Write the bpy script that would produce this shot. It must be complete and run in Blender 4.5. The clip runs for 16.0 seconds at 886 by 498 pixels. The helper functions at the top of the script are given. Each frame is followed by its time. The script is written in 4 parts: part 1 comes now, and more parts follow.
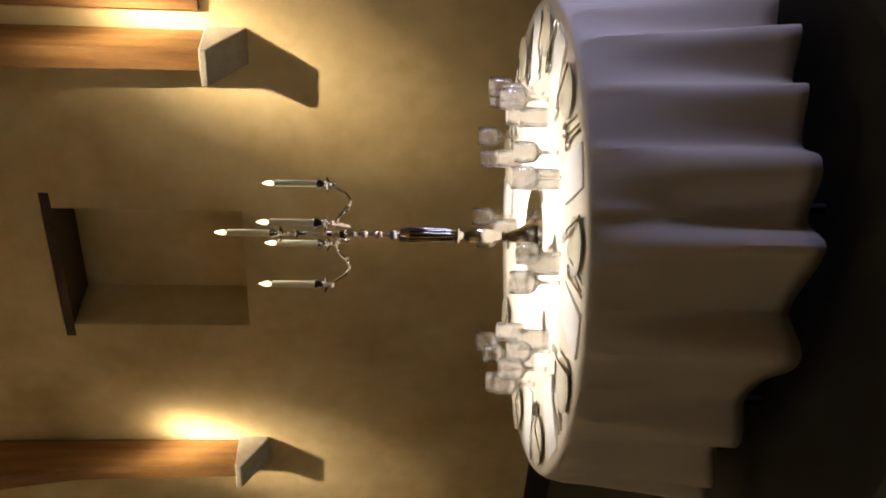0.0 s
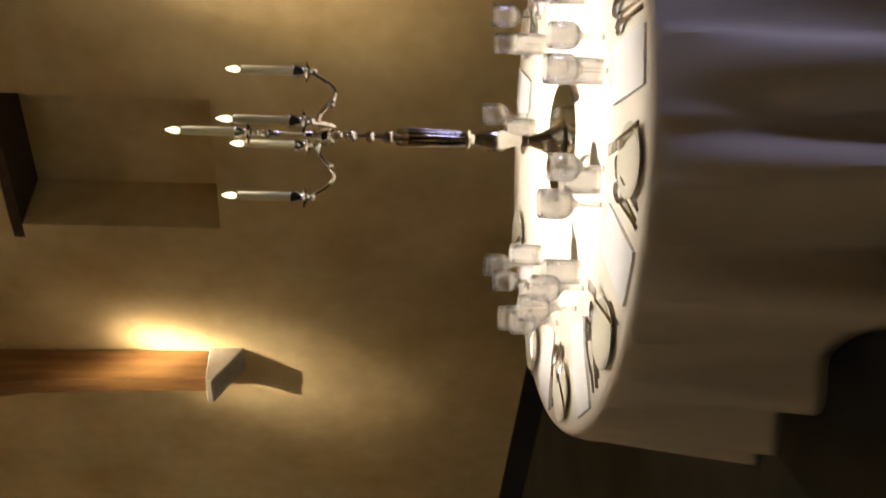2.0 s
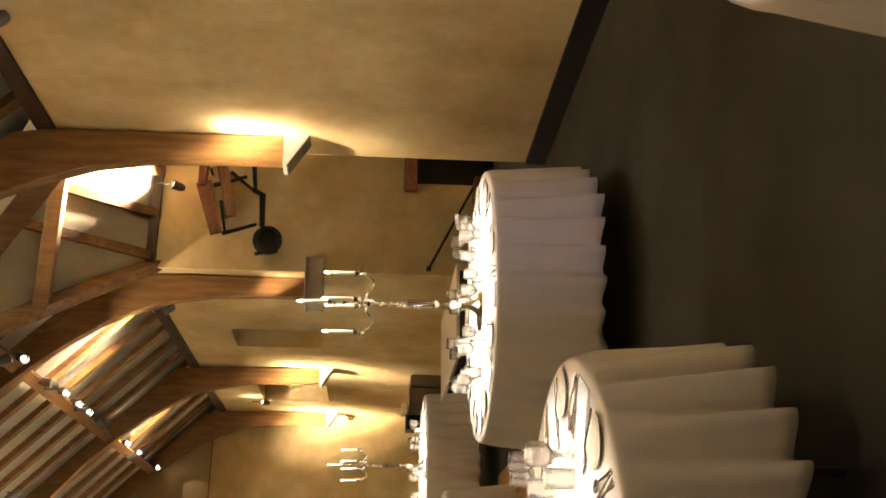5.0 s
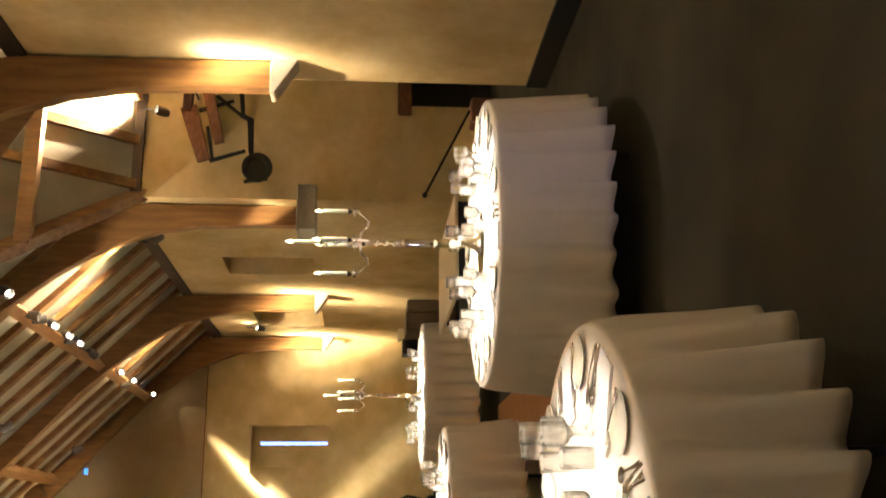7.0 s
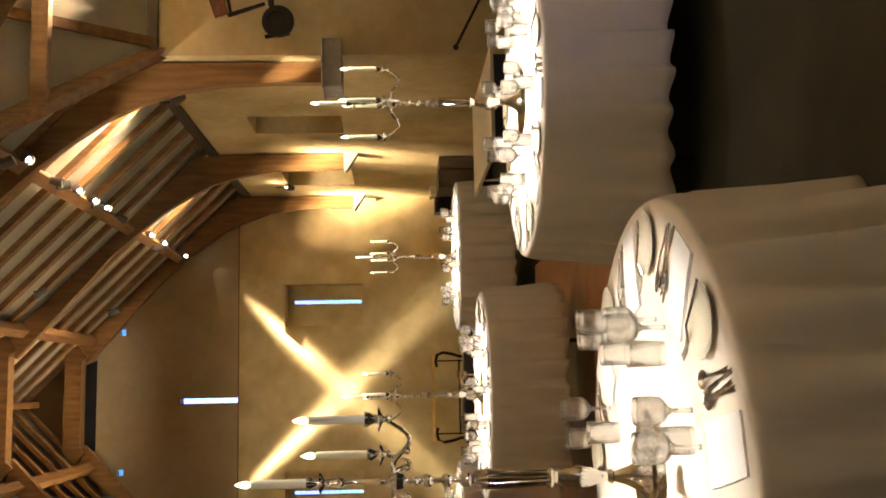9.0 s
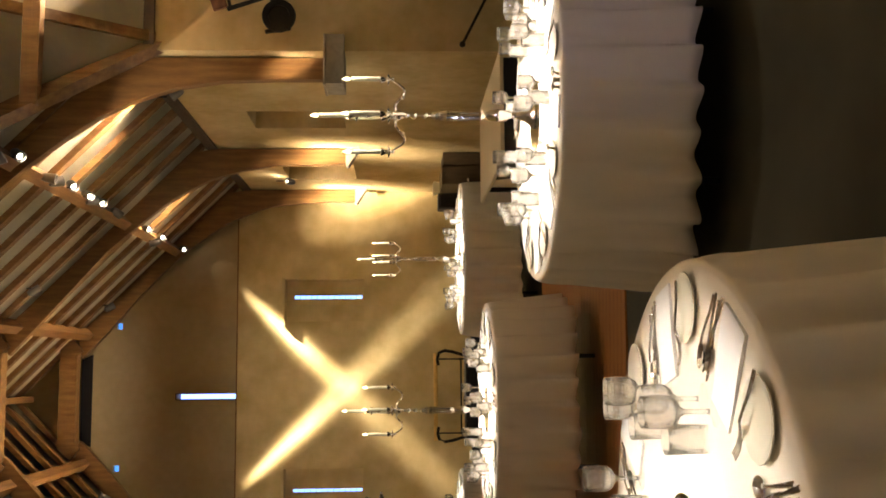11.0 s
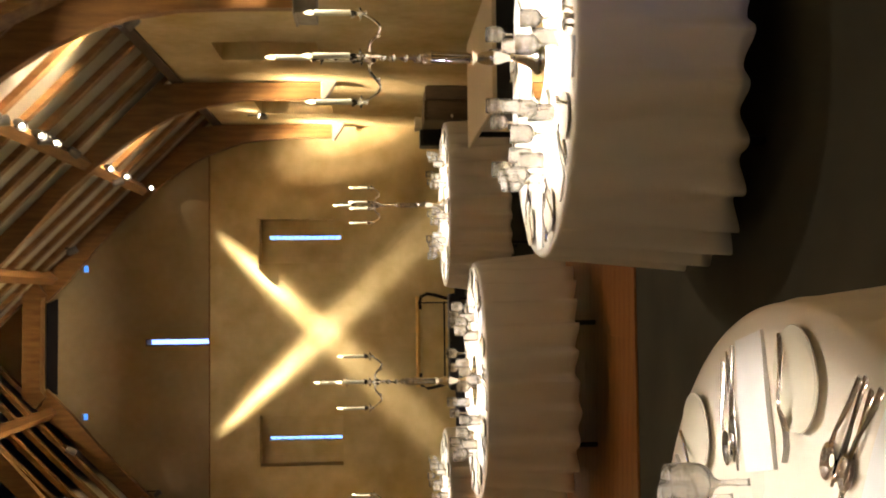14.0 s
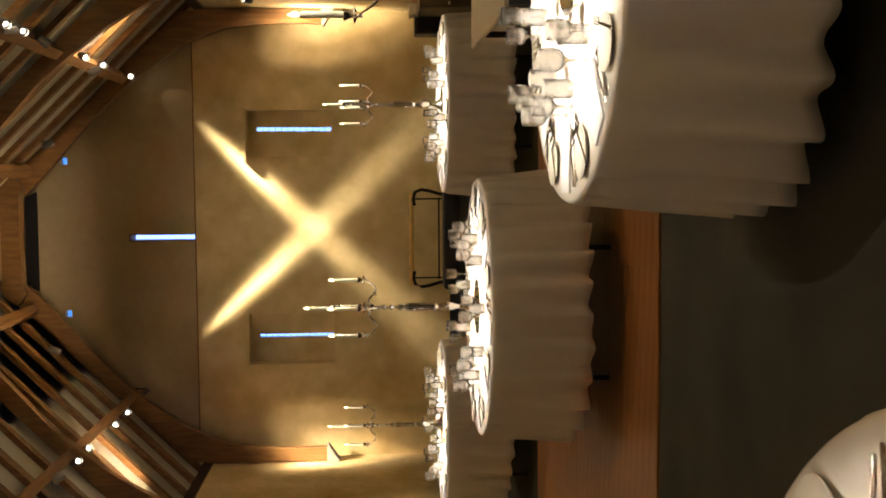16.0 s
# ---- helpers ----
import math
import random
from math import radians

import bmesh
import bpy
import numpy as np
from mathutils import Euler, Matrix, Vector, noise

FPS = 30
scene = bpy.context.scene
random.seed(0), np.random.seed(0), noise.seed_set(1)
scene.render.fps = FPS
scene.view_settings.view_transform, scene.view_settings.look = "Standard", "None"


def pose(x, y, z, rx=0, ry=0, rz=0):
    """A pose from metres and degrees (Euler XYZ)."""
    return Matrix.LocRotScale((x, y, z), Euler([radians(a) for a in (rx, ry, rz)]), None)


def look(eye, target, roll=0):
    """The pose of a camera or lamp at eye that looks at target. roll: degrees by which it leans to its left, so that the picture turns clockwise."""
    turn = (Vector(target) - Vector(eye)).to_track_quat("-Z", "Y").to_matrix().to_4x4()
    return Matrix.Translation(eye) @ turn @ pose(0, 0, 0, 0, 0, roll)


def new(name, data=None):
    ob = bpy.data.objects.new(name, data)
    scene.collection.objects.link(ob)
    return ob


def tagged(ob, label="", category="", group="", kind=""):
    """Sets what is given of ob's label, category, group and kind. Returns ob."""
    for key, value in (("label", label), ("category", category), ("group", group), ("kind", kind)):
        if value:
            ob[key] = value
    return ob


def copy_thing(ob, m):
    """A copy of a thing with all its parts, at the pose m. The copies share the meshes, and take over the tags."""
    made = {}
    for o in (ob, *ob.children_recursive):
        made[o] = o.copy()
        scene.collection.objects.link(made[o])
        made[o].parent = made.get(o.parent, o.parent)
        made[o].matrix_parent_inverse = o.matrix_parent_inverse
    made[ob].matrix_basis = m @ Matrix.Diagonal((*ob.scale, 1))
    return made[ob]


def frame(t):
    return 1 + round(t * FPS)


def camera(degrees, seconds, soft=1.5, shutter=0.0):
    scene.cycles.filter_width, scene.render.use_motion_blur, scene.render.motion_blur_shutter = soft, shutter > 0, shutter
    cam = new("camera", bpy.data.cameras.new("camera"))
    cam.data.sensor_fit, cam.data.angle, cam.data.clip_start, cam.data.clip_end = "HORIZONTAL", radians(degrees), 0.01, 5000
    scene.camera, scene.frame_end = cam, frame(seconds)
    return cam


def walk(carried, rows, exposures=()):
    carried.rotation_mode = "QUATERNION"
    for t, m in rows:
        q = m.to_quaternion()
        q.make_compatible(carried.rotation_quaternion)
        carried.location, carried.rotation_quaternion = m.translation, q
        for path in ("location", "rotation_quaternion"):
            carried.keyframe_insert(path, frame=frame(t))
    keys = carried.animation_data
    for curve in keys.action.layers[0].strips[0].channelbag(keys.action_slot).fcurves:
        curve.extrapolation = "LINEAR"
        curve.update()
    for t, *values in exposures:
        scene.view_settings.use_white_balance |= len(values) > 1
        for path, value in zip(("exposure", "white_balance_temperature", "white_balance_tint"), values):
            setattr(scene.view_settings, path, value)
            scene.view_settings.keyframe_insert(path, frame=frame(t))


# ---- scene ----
cam = camera(47.0, 16.0, 1.7, 0.4)
PATH = [
    (0, (-2.85, -2.023, 1.364), (-1.241, -0.846, 1.195), -89.3),
    (0.5, (-2.724, -1.899, 1.376), (-1.101, -0.738, 1.234), -90.6),
    (1, (-2.607, -1.809, 1.36), (-0.999, -0.637, 1.162), -91.1),
    (1.5, (-2.437, -1.752, 1.382), (-0.906, -0.475, 1.229), -89.3),
    (2, (-2.3, -1.679, 1.379), (-0.832, -0.337, 1.169), -88.9),
    (2.5, (-2.255, -1.569, 1.421), (-0.898, -0.114, 1.209), -89.9),
    (3, (-2.209, -1.501, 1.434), (-0.979, 0.055, 1.184), -92.2),
    (3.5, (-2.106, -1.417, 1.432), (-1.06, 0.277, 1.234), -91.1),
    (4, (-1.937, -1.322, 1.414), (-1.128, 0.501, 1.269), -88.6),
    (6.5, (-1.629, -0.826, 1.4), (-0.997, 1.066, 1.255), -88.6),
    (7, (-1.527, -0.789, 1.406), (-0.982, 1.129, 1.253), -89.2),
    (7.5, (-1.476, -0.649, 1.398), (-1.029, 1.294, 1.243), -89.5),
    (8, (-1.458, -0.519, 1.412), (-1.046, 1.436, 1.307), -90.2),
    (8.5, (-1.442, -0.458, 1.41), (-1.104, 1.511, 1.311), -91.2),
    (8.7, (-1.42, -0.445, 1.413), (-1.143, 1.534, 1.317), -91.1),
    (11, (-1.161, -0.134, 1.43), (-0.927, 1.851, 1.338), -90.2),
    (11.5, (-1.168, -0.05, 1.416), (-0.903, 1.929, 1.303), -89.8),
    (12, (-1.095, 0.072, 1.413), (-0.85, 2.055, 1.314), -89.5),
    (12.5, (-0.985, 0.234, 1.422), (-0.846, 2.227, 1.327), -88.4),
    (13, (-0.94, 0.351, 1.409), (-0.799, 2.343, 1.306), -89.4),
    (13.5, (-0.935, 0.531, 1.42), (-0.788, 2.524, 1.36), -89.9),
    (14, (-0.895, 0.654, 1.402), (-0.803, 2.648, 1.275), -90.5),
    (14.5, (-0.773, 0.801, 1.413), (-0.839, 2.794, 1.258), -90.1),
    (15, (-0.692, 0.931, 1.407), (-0.877, 2.914, 1.221), -90.1),
    (15.5, (-0.669, 1.092, 1.412), (-0.823, 3.079, 1.245), -89.6),
    (16, (-0.655, 1.251, 1.422), (-0.798, 3.241, 1.279), -90.6),
]
EXPOSURE = [(0.0, -0.1), (1.0, -0.2), (1.5, -0.2), (2.0, -0.1), (2.5, 0.14), (3.0, 0.64), (3.5, 0.97), (4.2, 1.25), (6.5, 1.23), (8.7, 0.97), (13.0, 0.75), (16.0, 0.5)]
walk(cam, [(t, look(eye, target, roll)) for t, eye, target, roll in PATH], EXPOSURE)

CANDLE_TURN = (47, -11, -20, 5, 5, 14)
TW, TD = 2200, 15
TABLE_LAMPS = (((0.80, 0.15, 4.90), TW, TD), ((0.80, 4.72, 4.90), TW, TD), ((-0.62, 3.5, 5.45), TW * 0.45, TD - 3), ((0.80, 10.3, 4.90), TW, TD), ((-0.60, 7.9, 5.45), TW * 1.1, TD - 2), ((-4.0, 10.6, 4.90), TW, TD))
WALL_W, SPILL_W, GABLE_W, ROOF_W, WING_W, WING_DOWN, BLUE_W, FILL_W = 5600, 185, 12500, 600, 1200, 16, 3.4, 33
TABLE_SPILL, TABLE_WIDE, GABLE_FILL = 62, 1050, 85

# ---------------------------------------------------------------- world and light
world = bpy.data.worlds.new("dusk")
scene.world = world
world.use_nodes = True
wn = world.node_tree.nodes["Background"]
wn.inputs[0].default_value = (0.05, 0.08, 0.2, 1)
wn.inputs[1].default_value = 0.02

WARM = (1.0, 0.795, 0.55)
TABLE_WARM = (1.0, 0.915, 0.81)
X_WALL, X_MID, X_LEFT = 1.89, -1.60, -5.09
Y_BACK, Y_GABLE = -3.7, 17.3
EAVE, ROOF_A = 3.88, 4.15          # wall top; underside of the rafters above the wall face
POSTS = (0.175, 3.06, 6.22, 9.65, 13.79, 17.0)


def spot(name, at, to, watts, degrees, blend=0.6, size=0.03, color=WARM):
    data = bpy.data.lights.new(name, "SPOT")
    data.energy, data.spot_size, data.spot_blend, data.shadow_soft_size, data.color = watts, radians(degrees), blend, size, color
    ob = new(name, data)
    ob.matrix_world = look(at, to)
    return ob


# ---------------------------------------------------------------- materials
def material(name, color, rough=0.6, metal=0.0, dark=None, scale=6.0, fine=60.0, amount=0.5, bump=0.1, stretch=(1, 1, 1), coords="Object", spec=0.5, relief=0.02):
    m = bpy.data.materials.new(name)
    m.use_nodes = True
    nt = m.node_tree
    n, l = nt.nodes, nt.links
    b = n["Principled BSDF"]
    b.inputs["Roughness"].default_value, b.inputs["Metallic"].default_value = rough, metal
    b.inputs["Specular IOR Level"].default_value = spec
    tc, mp = n.new("ShaderNodeTexCoord"), n.new("ShaderNodeMapping")
    mp.inputs["Scale"].default_value = stretch
    l.new(tc.outputs[coords], mp.inputs[0])
    n1, n2 = n.new("ShaderNodeTexNoise"), n.new("ShaderNodeTexNoise")
    n1.inputs["Scale"].default_value, n2.inputs["Scale"].default_value = scale, fine
    n1.inputs["Detail"].default_value, n2.inputs["Detail"].default_value = 6, 4
    for t in (n1, n2):
        l.new(mp.outputs[0], t.inputs["Vector"])
    mix = n.new("ShaderNodeMath")
    mix.operation = "MULTIPLY_ADD"
    l.new(n2.outputs[0], mix.inputs[0])
    mix.inputs[1].default_value = 0.35
    l.new(n1.outputs[0], mix.inputs[2])
    ramp = n.new("ShaderNodeMapRange")
    ramp.inputs[1].default_value, ramp.inputs[2].default_value = 0.45, 0.95
    l.new(mix.outputs[0], ramp.inputs[0])
    col = n.new("ShaderNodeMix")
    col.data_type = "RGBA"
    dark = dark or tuple(c * (1 - amount) for c in color)
    col.inputs[6].default_value, col.inputs[7].default_value = (*dark, 1), (*color, 1)
    l.new(ramp.outputs[0], col.inputs[0])
    l.new(col.outputs[2], b.inputs["Base Color"])
    if bump:
        bp = n.new("ShaderNodeBump")
        bp.inputs["Strength"].default_value, bp.inputs["Distance"].default_value = min(bump, 1.0), relief
        l.new(mix.outputs[0], bp.inputs["Height"])
        l.new(bp.outputs[0], b.inputs["Normal"])
    return m


def clear_glass(name, tint=(0.97, 0.98, 0.98), rough=0.02, ior=1.5, boost=1.0):
    """Thin blown glass: clear, with a sheen that grows towards the rim."""
    m = bpy.data.materials.new(name)
    m.use_nodes = True
    n, l = m.node_tree.nodes, m.node_tree.links
    n.remove(n["Principled BSDF"])
    tr, gl, mx, fr = n.new("ShaderNodeBsdfTransparent"), n.new("ShaderNodeBsdfGlossy"), n.new("ShaderNodeMixShader"), n.new("ShaderNodeLayerWeight")
    tr.inputs[0].default_value = (*tint, 1)
    gl.inputs["Roughness"].default_value = rough
    fr.inputs[0].default_value = 0.28 * boost
    l.new(fr.outputs["Fresnel"], mx.inputs[0])
    l.new(tr.outputs[0], mx.inputs[1])
    l.new(gl.outputs[0], mx.inputs[2])
    l.new(mx.outputs[0], n["Material Output"].inputs[0])
    return m


def glow(name, color, strength):
    m = bpy.data.materials.new(name)
    m.use_nodes = True
    b = m.node_tree.nodes["Principled BSDF"]
    b.inputs["Emission Color"].default_value = (*color, 1)
    b.inputs["Emission Strength"].default_value = strength
    b.inputs["Base Color"].default_value = (*color, 1)
    return m


PLASTER = material("lime_plaster", (0.73, 0.60, 0.345), 0.9, dark=(0.50, 0.375, 0.175), scale=1.8, fine=9, bump=0.6, spec=0.2, relief=0.012)
GABLE = material("uneven_gable_plaster", (0.74, 0.60, 0.33), 0.9, dark=(0.52, 0.39, 0.18), scale=2.2, fine=5.0, bump=0.8, spec=0.2, relief=0.0065)
# upper gable plaster, a darker brown than the lower gable
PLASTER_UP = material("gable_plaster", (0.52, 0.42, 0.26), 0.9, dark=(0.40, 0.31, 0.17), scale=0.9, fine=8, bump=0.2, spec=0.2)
CEILING = material("roof_plaster", (0.74, 0.68, 0.54), 0.9, amount=0.18, scale=2, fine=20, bump=0.15, spec=0.2)
OAK = material("oak", (0.30, 0.160, 0.050), 0.55, dark=(0.15, 0.068, 0.019), scale=3, fine=26, bump=0.3, stretch=(6, 6, 0.7))
OAK_Y = material("oak_purlin", (0.31, 0.155, 0.046), 0.55, dark=(0.15, 0.064, 0.018), scale=3, fine=26, bump=0.3, stretch=(6, 0.7, 6))
OAK_DARK = material("dark_oak", (0.060, 0.030, 0.015), 0.6, amount=0.6, scale=4, fine=30, bump=0.25, stretch=(1, 5, 5))
STONE = material("corbel_stone", (0.47, 0.43, 0.36), 0.85, amount=0.25, scale=14, fine=90, bump=0.3, spec=0.2)
CARPET = material("carpet", (0.074, 0.068, 0.046), 0.95, dark=(0.040, 0.038, 0.027), scale=1.6, fine=220, bump=0.5, spec=0.1)
PARQUET = material("dance_floor_wood", (0.37, 0.155, 0.038), 0.45, spec=0.3, dark=(0.19, 0.072, 0.018), scale=2.6, fine=30, bump=0.05, stretch=(1, 7, 1))
SKIRT = material("black_paint_and_gaps", (0.018, 0.017, 0.020), 0.45, amount=0.3, scale=5, fine=50, bump=0.05)
LINEN = material("white_linen", (0.79, 0.725, 0.61), 0.85, amount=0.07, scale=5, fine=300, bump=0.08, spec=0.2)
NAPKIN = material("napkin_linen", (0.83, 0.82, 0.80), 0.85, amount=0.05, scale=12, fine=400, bump=0.1, spec=0.2)
CHINA = material("cream_china", (0.76, 0.72, 0.58), 0.16, amount=0.03, scale=8, fine=60, bump=0.0)
SILVER = material("polished_silver", (0.95, 0.93, 0.88), 0.10, 1.0, amount=0.12, scale=20, fine=120, bump=0.02)
STEEL = material("cutlery_steel", (0.86, 0.86, 0.87), 0.11, 1.0, amount=0.1, scale=25, fine=150, bump=0.02)
MIRROR = material("mirror_glass", (0.72, 0.76, 0.72), 0.01, 1.0, amount=0.0, bump=0.0)
WAX = material("ivory_wax", (0.78, 0.74, 0.52), 0.45, amount=0.06, scale=10, fine=80, bump=0.03)
IRON = material("black_iron", (0.020, 0.018, 0.017), 0.5, 0.6, amount=0.4, scale=14, fine=90, bump=0.15)
RUSTY = material("weathered_timber", (0.26, 0.115, 0.06), 0.8, dark=(0.13, 0.055, 0.03), scale=5, fine=50, bump=0.3, stretch=(2, 6, 6))
BRASS = material("old_brass", (0.88, 0.58, 0.19), 0.45, 0.35, amount=0.3, scale=9, fine=60, bump=0.05)
CREAM = material("cream_laminate", (0.62, 0.54, 0.38), 0.5, amount=0.08, scale=3, fine=50, bump=0.03)
DRAB = material("drab_brown_wood", (0.13, 0.088, 0.045), 0.6, amount=0.45, scale=4, fine=30, bump=0.15, stretch=(5, 5, 1))
SPOTBODY = material("spot_housing", (0.22, 0.21, 0.20), 0.3, 0.9, amount=0.2, scale=12, fine=70, bump=0.03)
def cut_glass(name):
    """Clear pressed glass: partly see-through, partly refracting, with a thin gloss."""
    m = bpy.data.materials.new(name)
    m.use_nodes = True
    n, l = m.node_tree.nodes, m.node_tree.links
    n.remove(n["Principled BSDF"])
    tr, gs, gl = n.new("ShaderNodeBsdfTransparent"), n.new("ShaderNodeBsdfGlass"), n.new("ShaderNodeBsdfGlossy")
    body, rim = n.new("ShaderNodeMixShader"), n.new("ShaderNodeMixShader")
    tr.inputs[0].default_value = gs.inputs["Color"].default_value = (1, 1, 1, 1)
    gs.inputs["Roughness"].default_value, gs.inputs["IOR"].default_value = 0.0, 1.40
    gl.inputs["Roughness"].default_value = 0.12
    body.inputs[0].default_value, rim.inputs[0].default_value = 0.72, 0.045
    l.new(tr.outputs[0], body.inputs[1])
    l.new(gs.outputs[0], body.inputs[2])
    l.new(body.outputs[0], rim.inputs[1])
    l.new(gl.outputs[0], rim.inputs[2])
    l.new(rim.outputs[0], n["Material Output"].inputs[0])
    return m


GLASS = cut_glass("cut_glass")
CRYSTAL = clear_glass("crystal", (0.72, 0.72, 0.70), 0.05, boost=1.9)
PANE = clear_glass("leaded_pane", (0.85, 0.95, 0.95), 0.08)
BULB = glow("lamp_face", (1.0, 0.86, 0.62), 30)
FLAME = glow("candle_bulb", (1.0, 0.95, 0.60), 2.2)


# ---------------------------------------------------------------- mesh helpers
def mesh_of(name, bm, mat, smooth=False, angle=None):
    me = bpy.data.meshes.new(name)
    bmesh.ops.recalc_face_normals(bm, faces=bm.faces[:])
    for f in bm.faces:
        f.smooth = smooth
    if angle:
        for e in bm.edges:
            if len(e.link_faces) == 2 and e.calc_face_angle(0) > radians(angle):
                e.smooth = False
    bm.to_mesh(me)
    bm.free()
    me.materials.append(mat)
    return me


def part(name, bm, mat, parent, label="", smooth=False, angle=35):
    ob = new(name, mesh_of(name, bm, mat, smooth, angle if smooth else None))
    ob.parent = parent
    if label:
        tagged(ob, label)
    return ob


def thing(name, label, category, group="", at=(0, 0, 0), rz=0):
    ob = new(name)
    ob.empty_display_size = 0.05
    ob.matrix_world = pose(*at, 0, 0, rz)
    return tagged(ob, label, category, group)


def solid(name, bm, mat, label, category, group="", kind="", smooth=False, angle=35):
    return tagged(new(name, mesh_of(name, bm, mat, smooth, angle if smooth else None)), label, category, group, kind)


def box(bm, x0, x1, y0, y1, z0, z1, bevel=0.0):
    r = bmesh.ops.create_cube(bm, size=1, matrix=Matrix.Translation(((x0 + x1) / 2, (y0 + y1) / 2, (z0 + z1) / 2)) @ Matrix.Diagonal((x1 - x0, y1 - y0, z1 - z0, 1)))
    if bevel:
        es = list({e for v in r["verts"] for e in v.link_edges})
        bmesh.ops.bevel(bm, geom=es, offset=bevel, segments=2, affect="EDGES")
    return bm


def lathe(profile, seg=24, bm=None, at=(0, 0, 0), flute=0.0, n=0):
    """A turned form from (radius, height) pairs."""
    bm = bm or bmesh.new()
    rings = []
    for r, z in profile:
        if r < 1e-5:
            rings.append([bm.verts.new((at[0], at[1], at[2] + z))])
        else:
            ring = []
            for k in range(seg):
                a = 2 * math.pi * k / seg
                q = r * (1 + flute * math.cos(n * a))
                ring.append(bm.verts.new((at[0] + q * math.cos(a), at[1] + q * math.sin(a), at[2] + z)))
            rings.append(ring)
    for a, b in zip(rings, rings[1:]):
        for k in range(seg):
            j = (k + 1) % seg
            if len(a) == 1 and len(b) > 1:
                bm.faces.new((a[0], b[k], b[j]))
            elif len(b) == 1 and len(a) > 1:
                bm.faces.new((a[k], b[0], a[j]))
            elif len(a) > 1:
                bm.faces.new((a[k], b[k], b[j], a[j]))
    return bm


def tube(points, radius, seg=8, bm=None, taper=1.0):
    bm = bm or bmesh.new()
    pts = [Vector(p) for p in points]
    rings = []
    for i, p in enumerate(pts):
        d = (pts[min(i + 1, len(pts) - 1)] - pts[max(i - 1, 0)]).normalized()
        u = d.cross(Vector((0, 0, 1)) if abs(d.z) < 0.9 else Vector((1, 0, 0))).normalized()
        v = d.cross(u)
        r = radius * (1 + (taper - 1) * i / (len(pts) - 1))
        rings.append([bm.verts.new(p + r * (math.cos(2 * math.pi * k / seg) * u + math.sin(2 * math.pi * k / seg) * v)) for k in range(seg)])
    for a, b in zip(rings, rings[1:]):
        for k in range(seg):
            bm.faces.new((a[k], b[k], b[(k + 1) % seg], a[(k + 1) % seg]))
    bm.faces.new(rings[0][::-1])
    bm.faces.new(rings[-1])
    return bm


def prism(poly, y0, y1, bm=None, axes="xz"):
    """A slab with the outline poly, given in x and z (or y and z), between two planes."""
    bm = bm or bmesh.new()
    place = (lambda p, w: (p[0], w, p[1])) if axes == "xz" else ((lambda p, w: (w, p[0], p[1])) if axes == "yz" else (lambda p, w: (p[0], p[1], w)))
    a = [bm.verts.new(place(p, y0)) for p in poly]
    b = [bm.verts.new(place(p, y1)) for p in poly]
    bm.faces.new(a)
    bm.faces.new(b[::-1])
    for k in range(len(poly)):
        j = (k + 1) % len(poly)
        bm.faces.new((a[k], b[k], b[j], a[j]))
    return bm


def wall_grid(us, vs, w0, w1, holes, place, bm=None, rough=0.0):
    """A wall from w0 to w1 with holes (u0, u1, v0, v1) cut right through it."""
    bm = bm or bmesh.new()
    cu = sorted({*us, *(h[0] for h in holes), *(h[1] for h in holes)})
    cv = sorted({*vs, *(h[2] for h in holes), *(h[3] for h in holes)})

    def full(i, j):
        if not (0 <= i < len(cu) - 1 and 0 <= j < len(cv) - 1):
            return False
        u, v = (cu[i] + cu[i + 1]) / 2, (cv[j] + cv[j + 1]) / 2
        return not any(h[0] < u < h[1] and h[2] < v < h[3] for h in holes)

    made = {}

    def vert(i, j, w):
        if (i, j, w) not in made:
            made[i, j, w] = bm.verts.new(place(cu[i], cv[j], w))
        return made[i, j, w]

    for i in range(len(cu) - 1):
        for j in range(len(cv) - 1):
            if not full(i, j):
                continue
            q = [(i, j), (i + 1, j), (i + 1, j + 1), (i, j + 1)]
            for w in (w0, w1):
                bm.faces.new([vert(*c, w) for c in q])
            for k, (di, dj) in enumerate(((0, -1), (1, 0), (0, 1), (-1, 0))):
                if not full(i + di, j + dj):
                    a, b = q[k], q[(k + 1) % 4]
                    bm.faces.new((vert(*a, w0), vert(*b, w0), vert(*b, w1), vert(*a, w1)))
    return bm


# ---------------------------------------------------------------- structure
def structure(name, bm, mat, label, smooth=False):
    return solid(name, bm, mat, label, "structure", kind="structure", smooth=smooth)


X_WING, Y_WING0, Y_WING1 = 5.2, 6.5, 9.42
on_x = lambda u, v, w: (w, u, v)
on_y = lambda u, v, w: (u, w, v)

structure("floor", box(bmesh.new(), X_LEFT - 0.6, X_WING + 0.4, Y_BACK - 0.6, Y_GABLE + 0.8, -0.12, 0), CARPET, "dark brown fitted carpet of the hall")

NICHE_1, NICHE_2, NICHE_3 = (1.20, 2.03, 2.0, 3.09), (11.75, 12.6, 2.06, 3.2), (14.90, 16.08, 2.06, 3.14)
bm = wall_grid((Y_BACK, Y_WING0), (0, EAVE), X_WALL, X_WALL + 0.38, [NICHE_1], on_x)
wall_grid((Y_BACK, Y_WING0 - 0.4), (0, EAVE), X_WALL + 0.38, X_WALL + 0.65, [], on_x, bm)
structure("wall_east_near", bm, PLASTER, "golden lime-plastered side wall with a blind window niche")
bm = wall_grid((Y_WING1 + 0.38, Y_GABLE), (0, EAVE), X_WALL, X_WALL + 0.30, [NICHE_2, NICHE_3], on_x)
wall_grid((Y_WING1 + 0.38, Y_GABLE), (0, EAVE), X_WALL + 0.30, X_WALL + 0.65, [], on_x, bm)
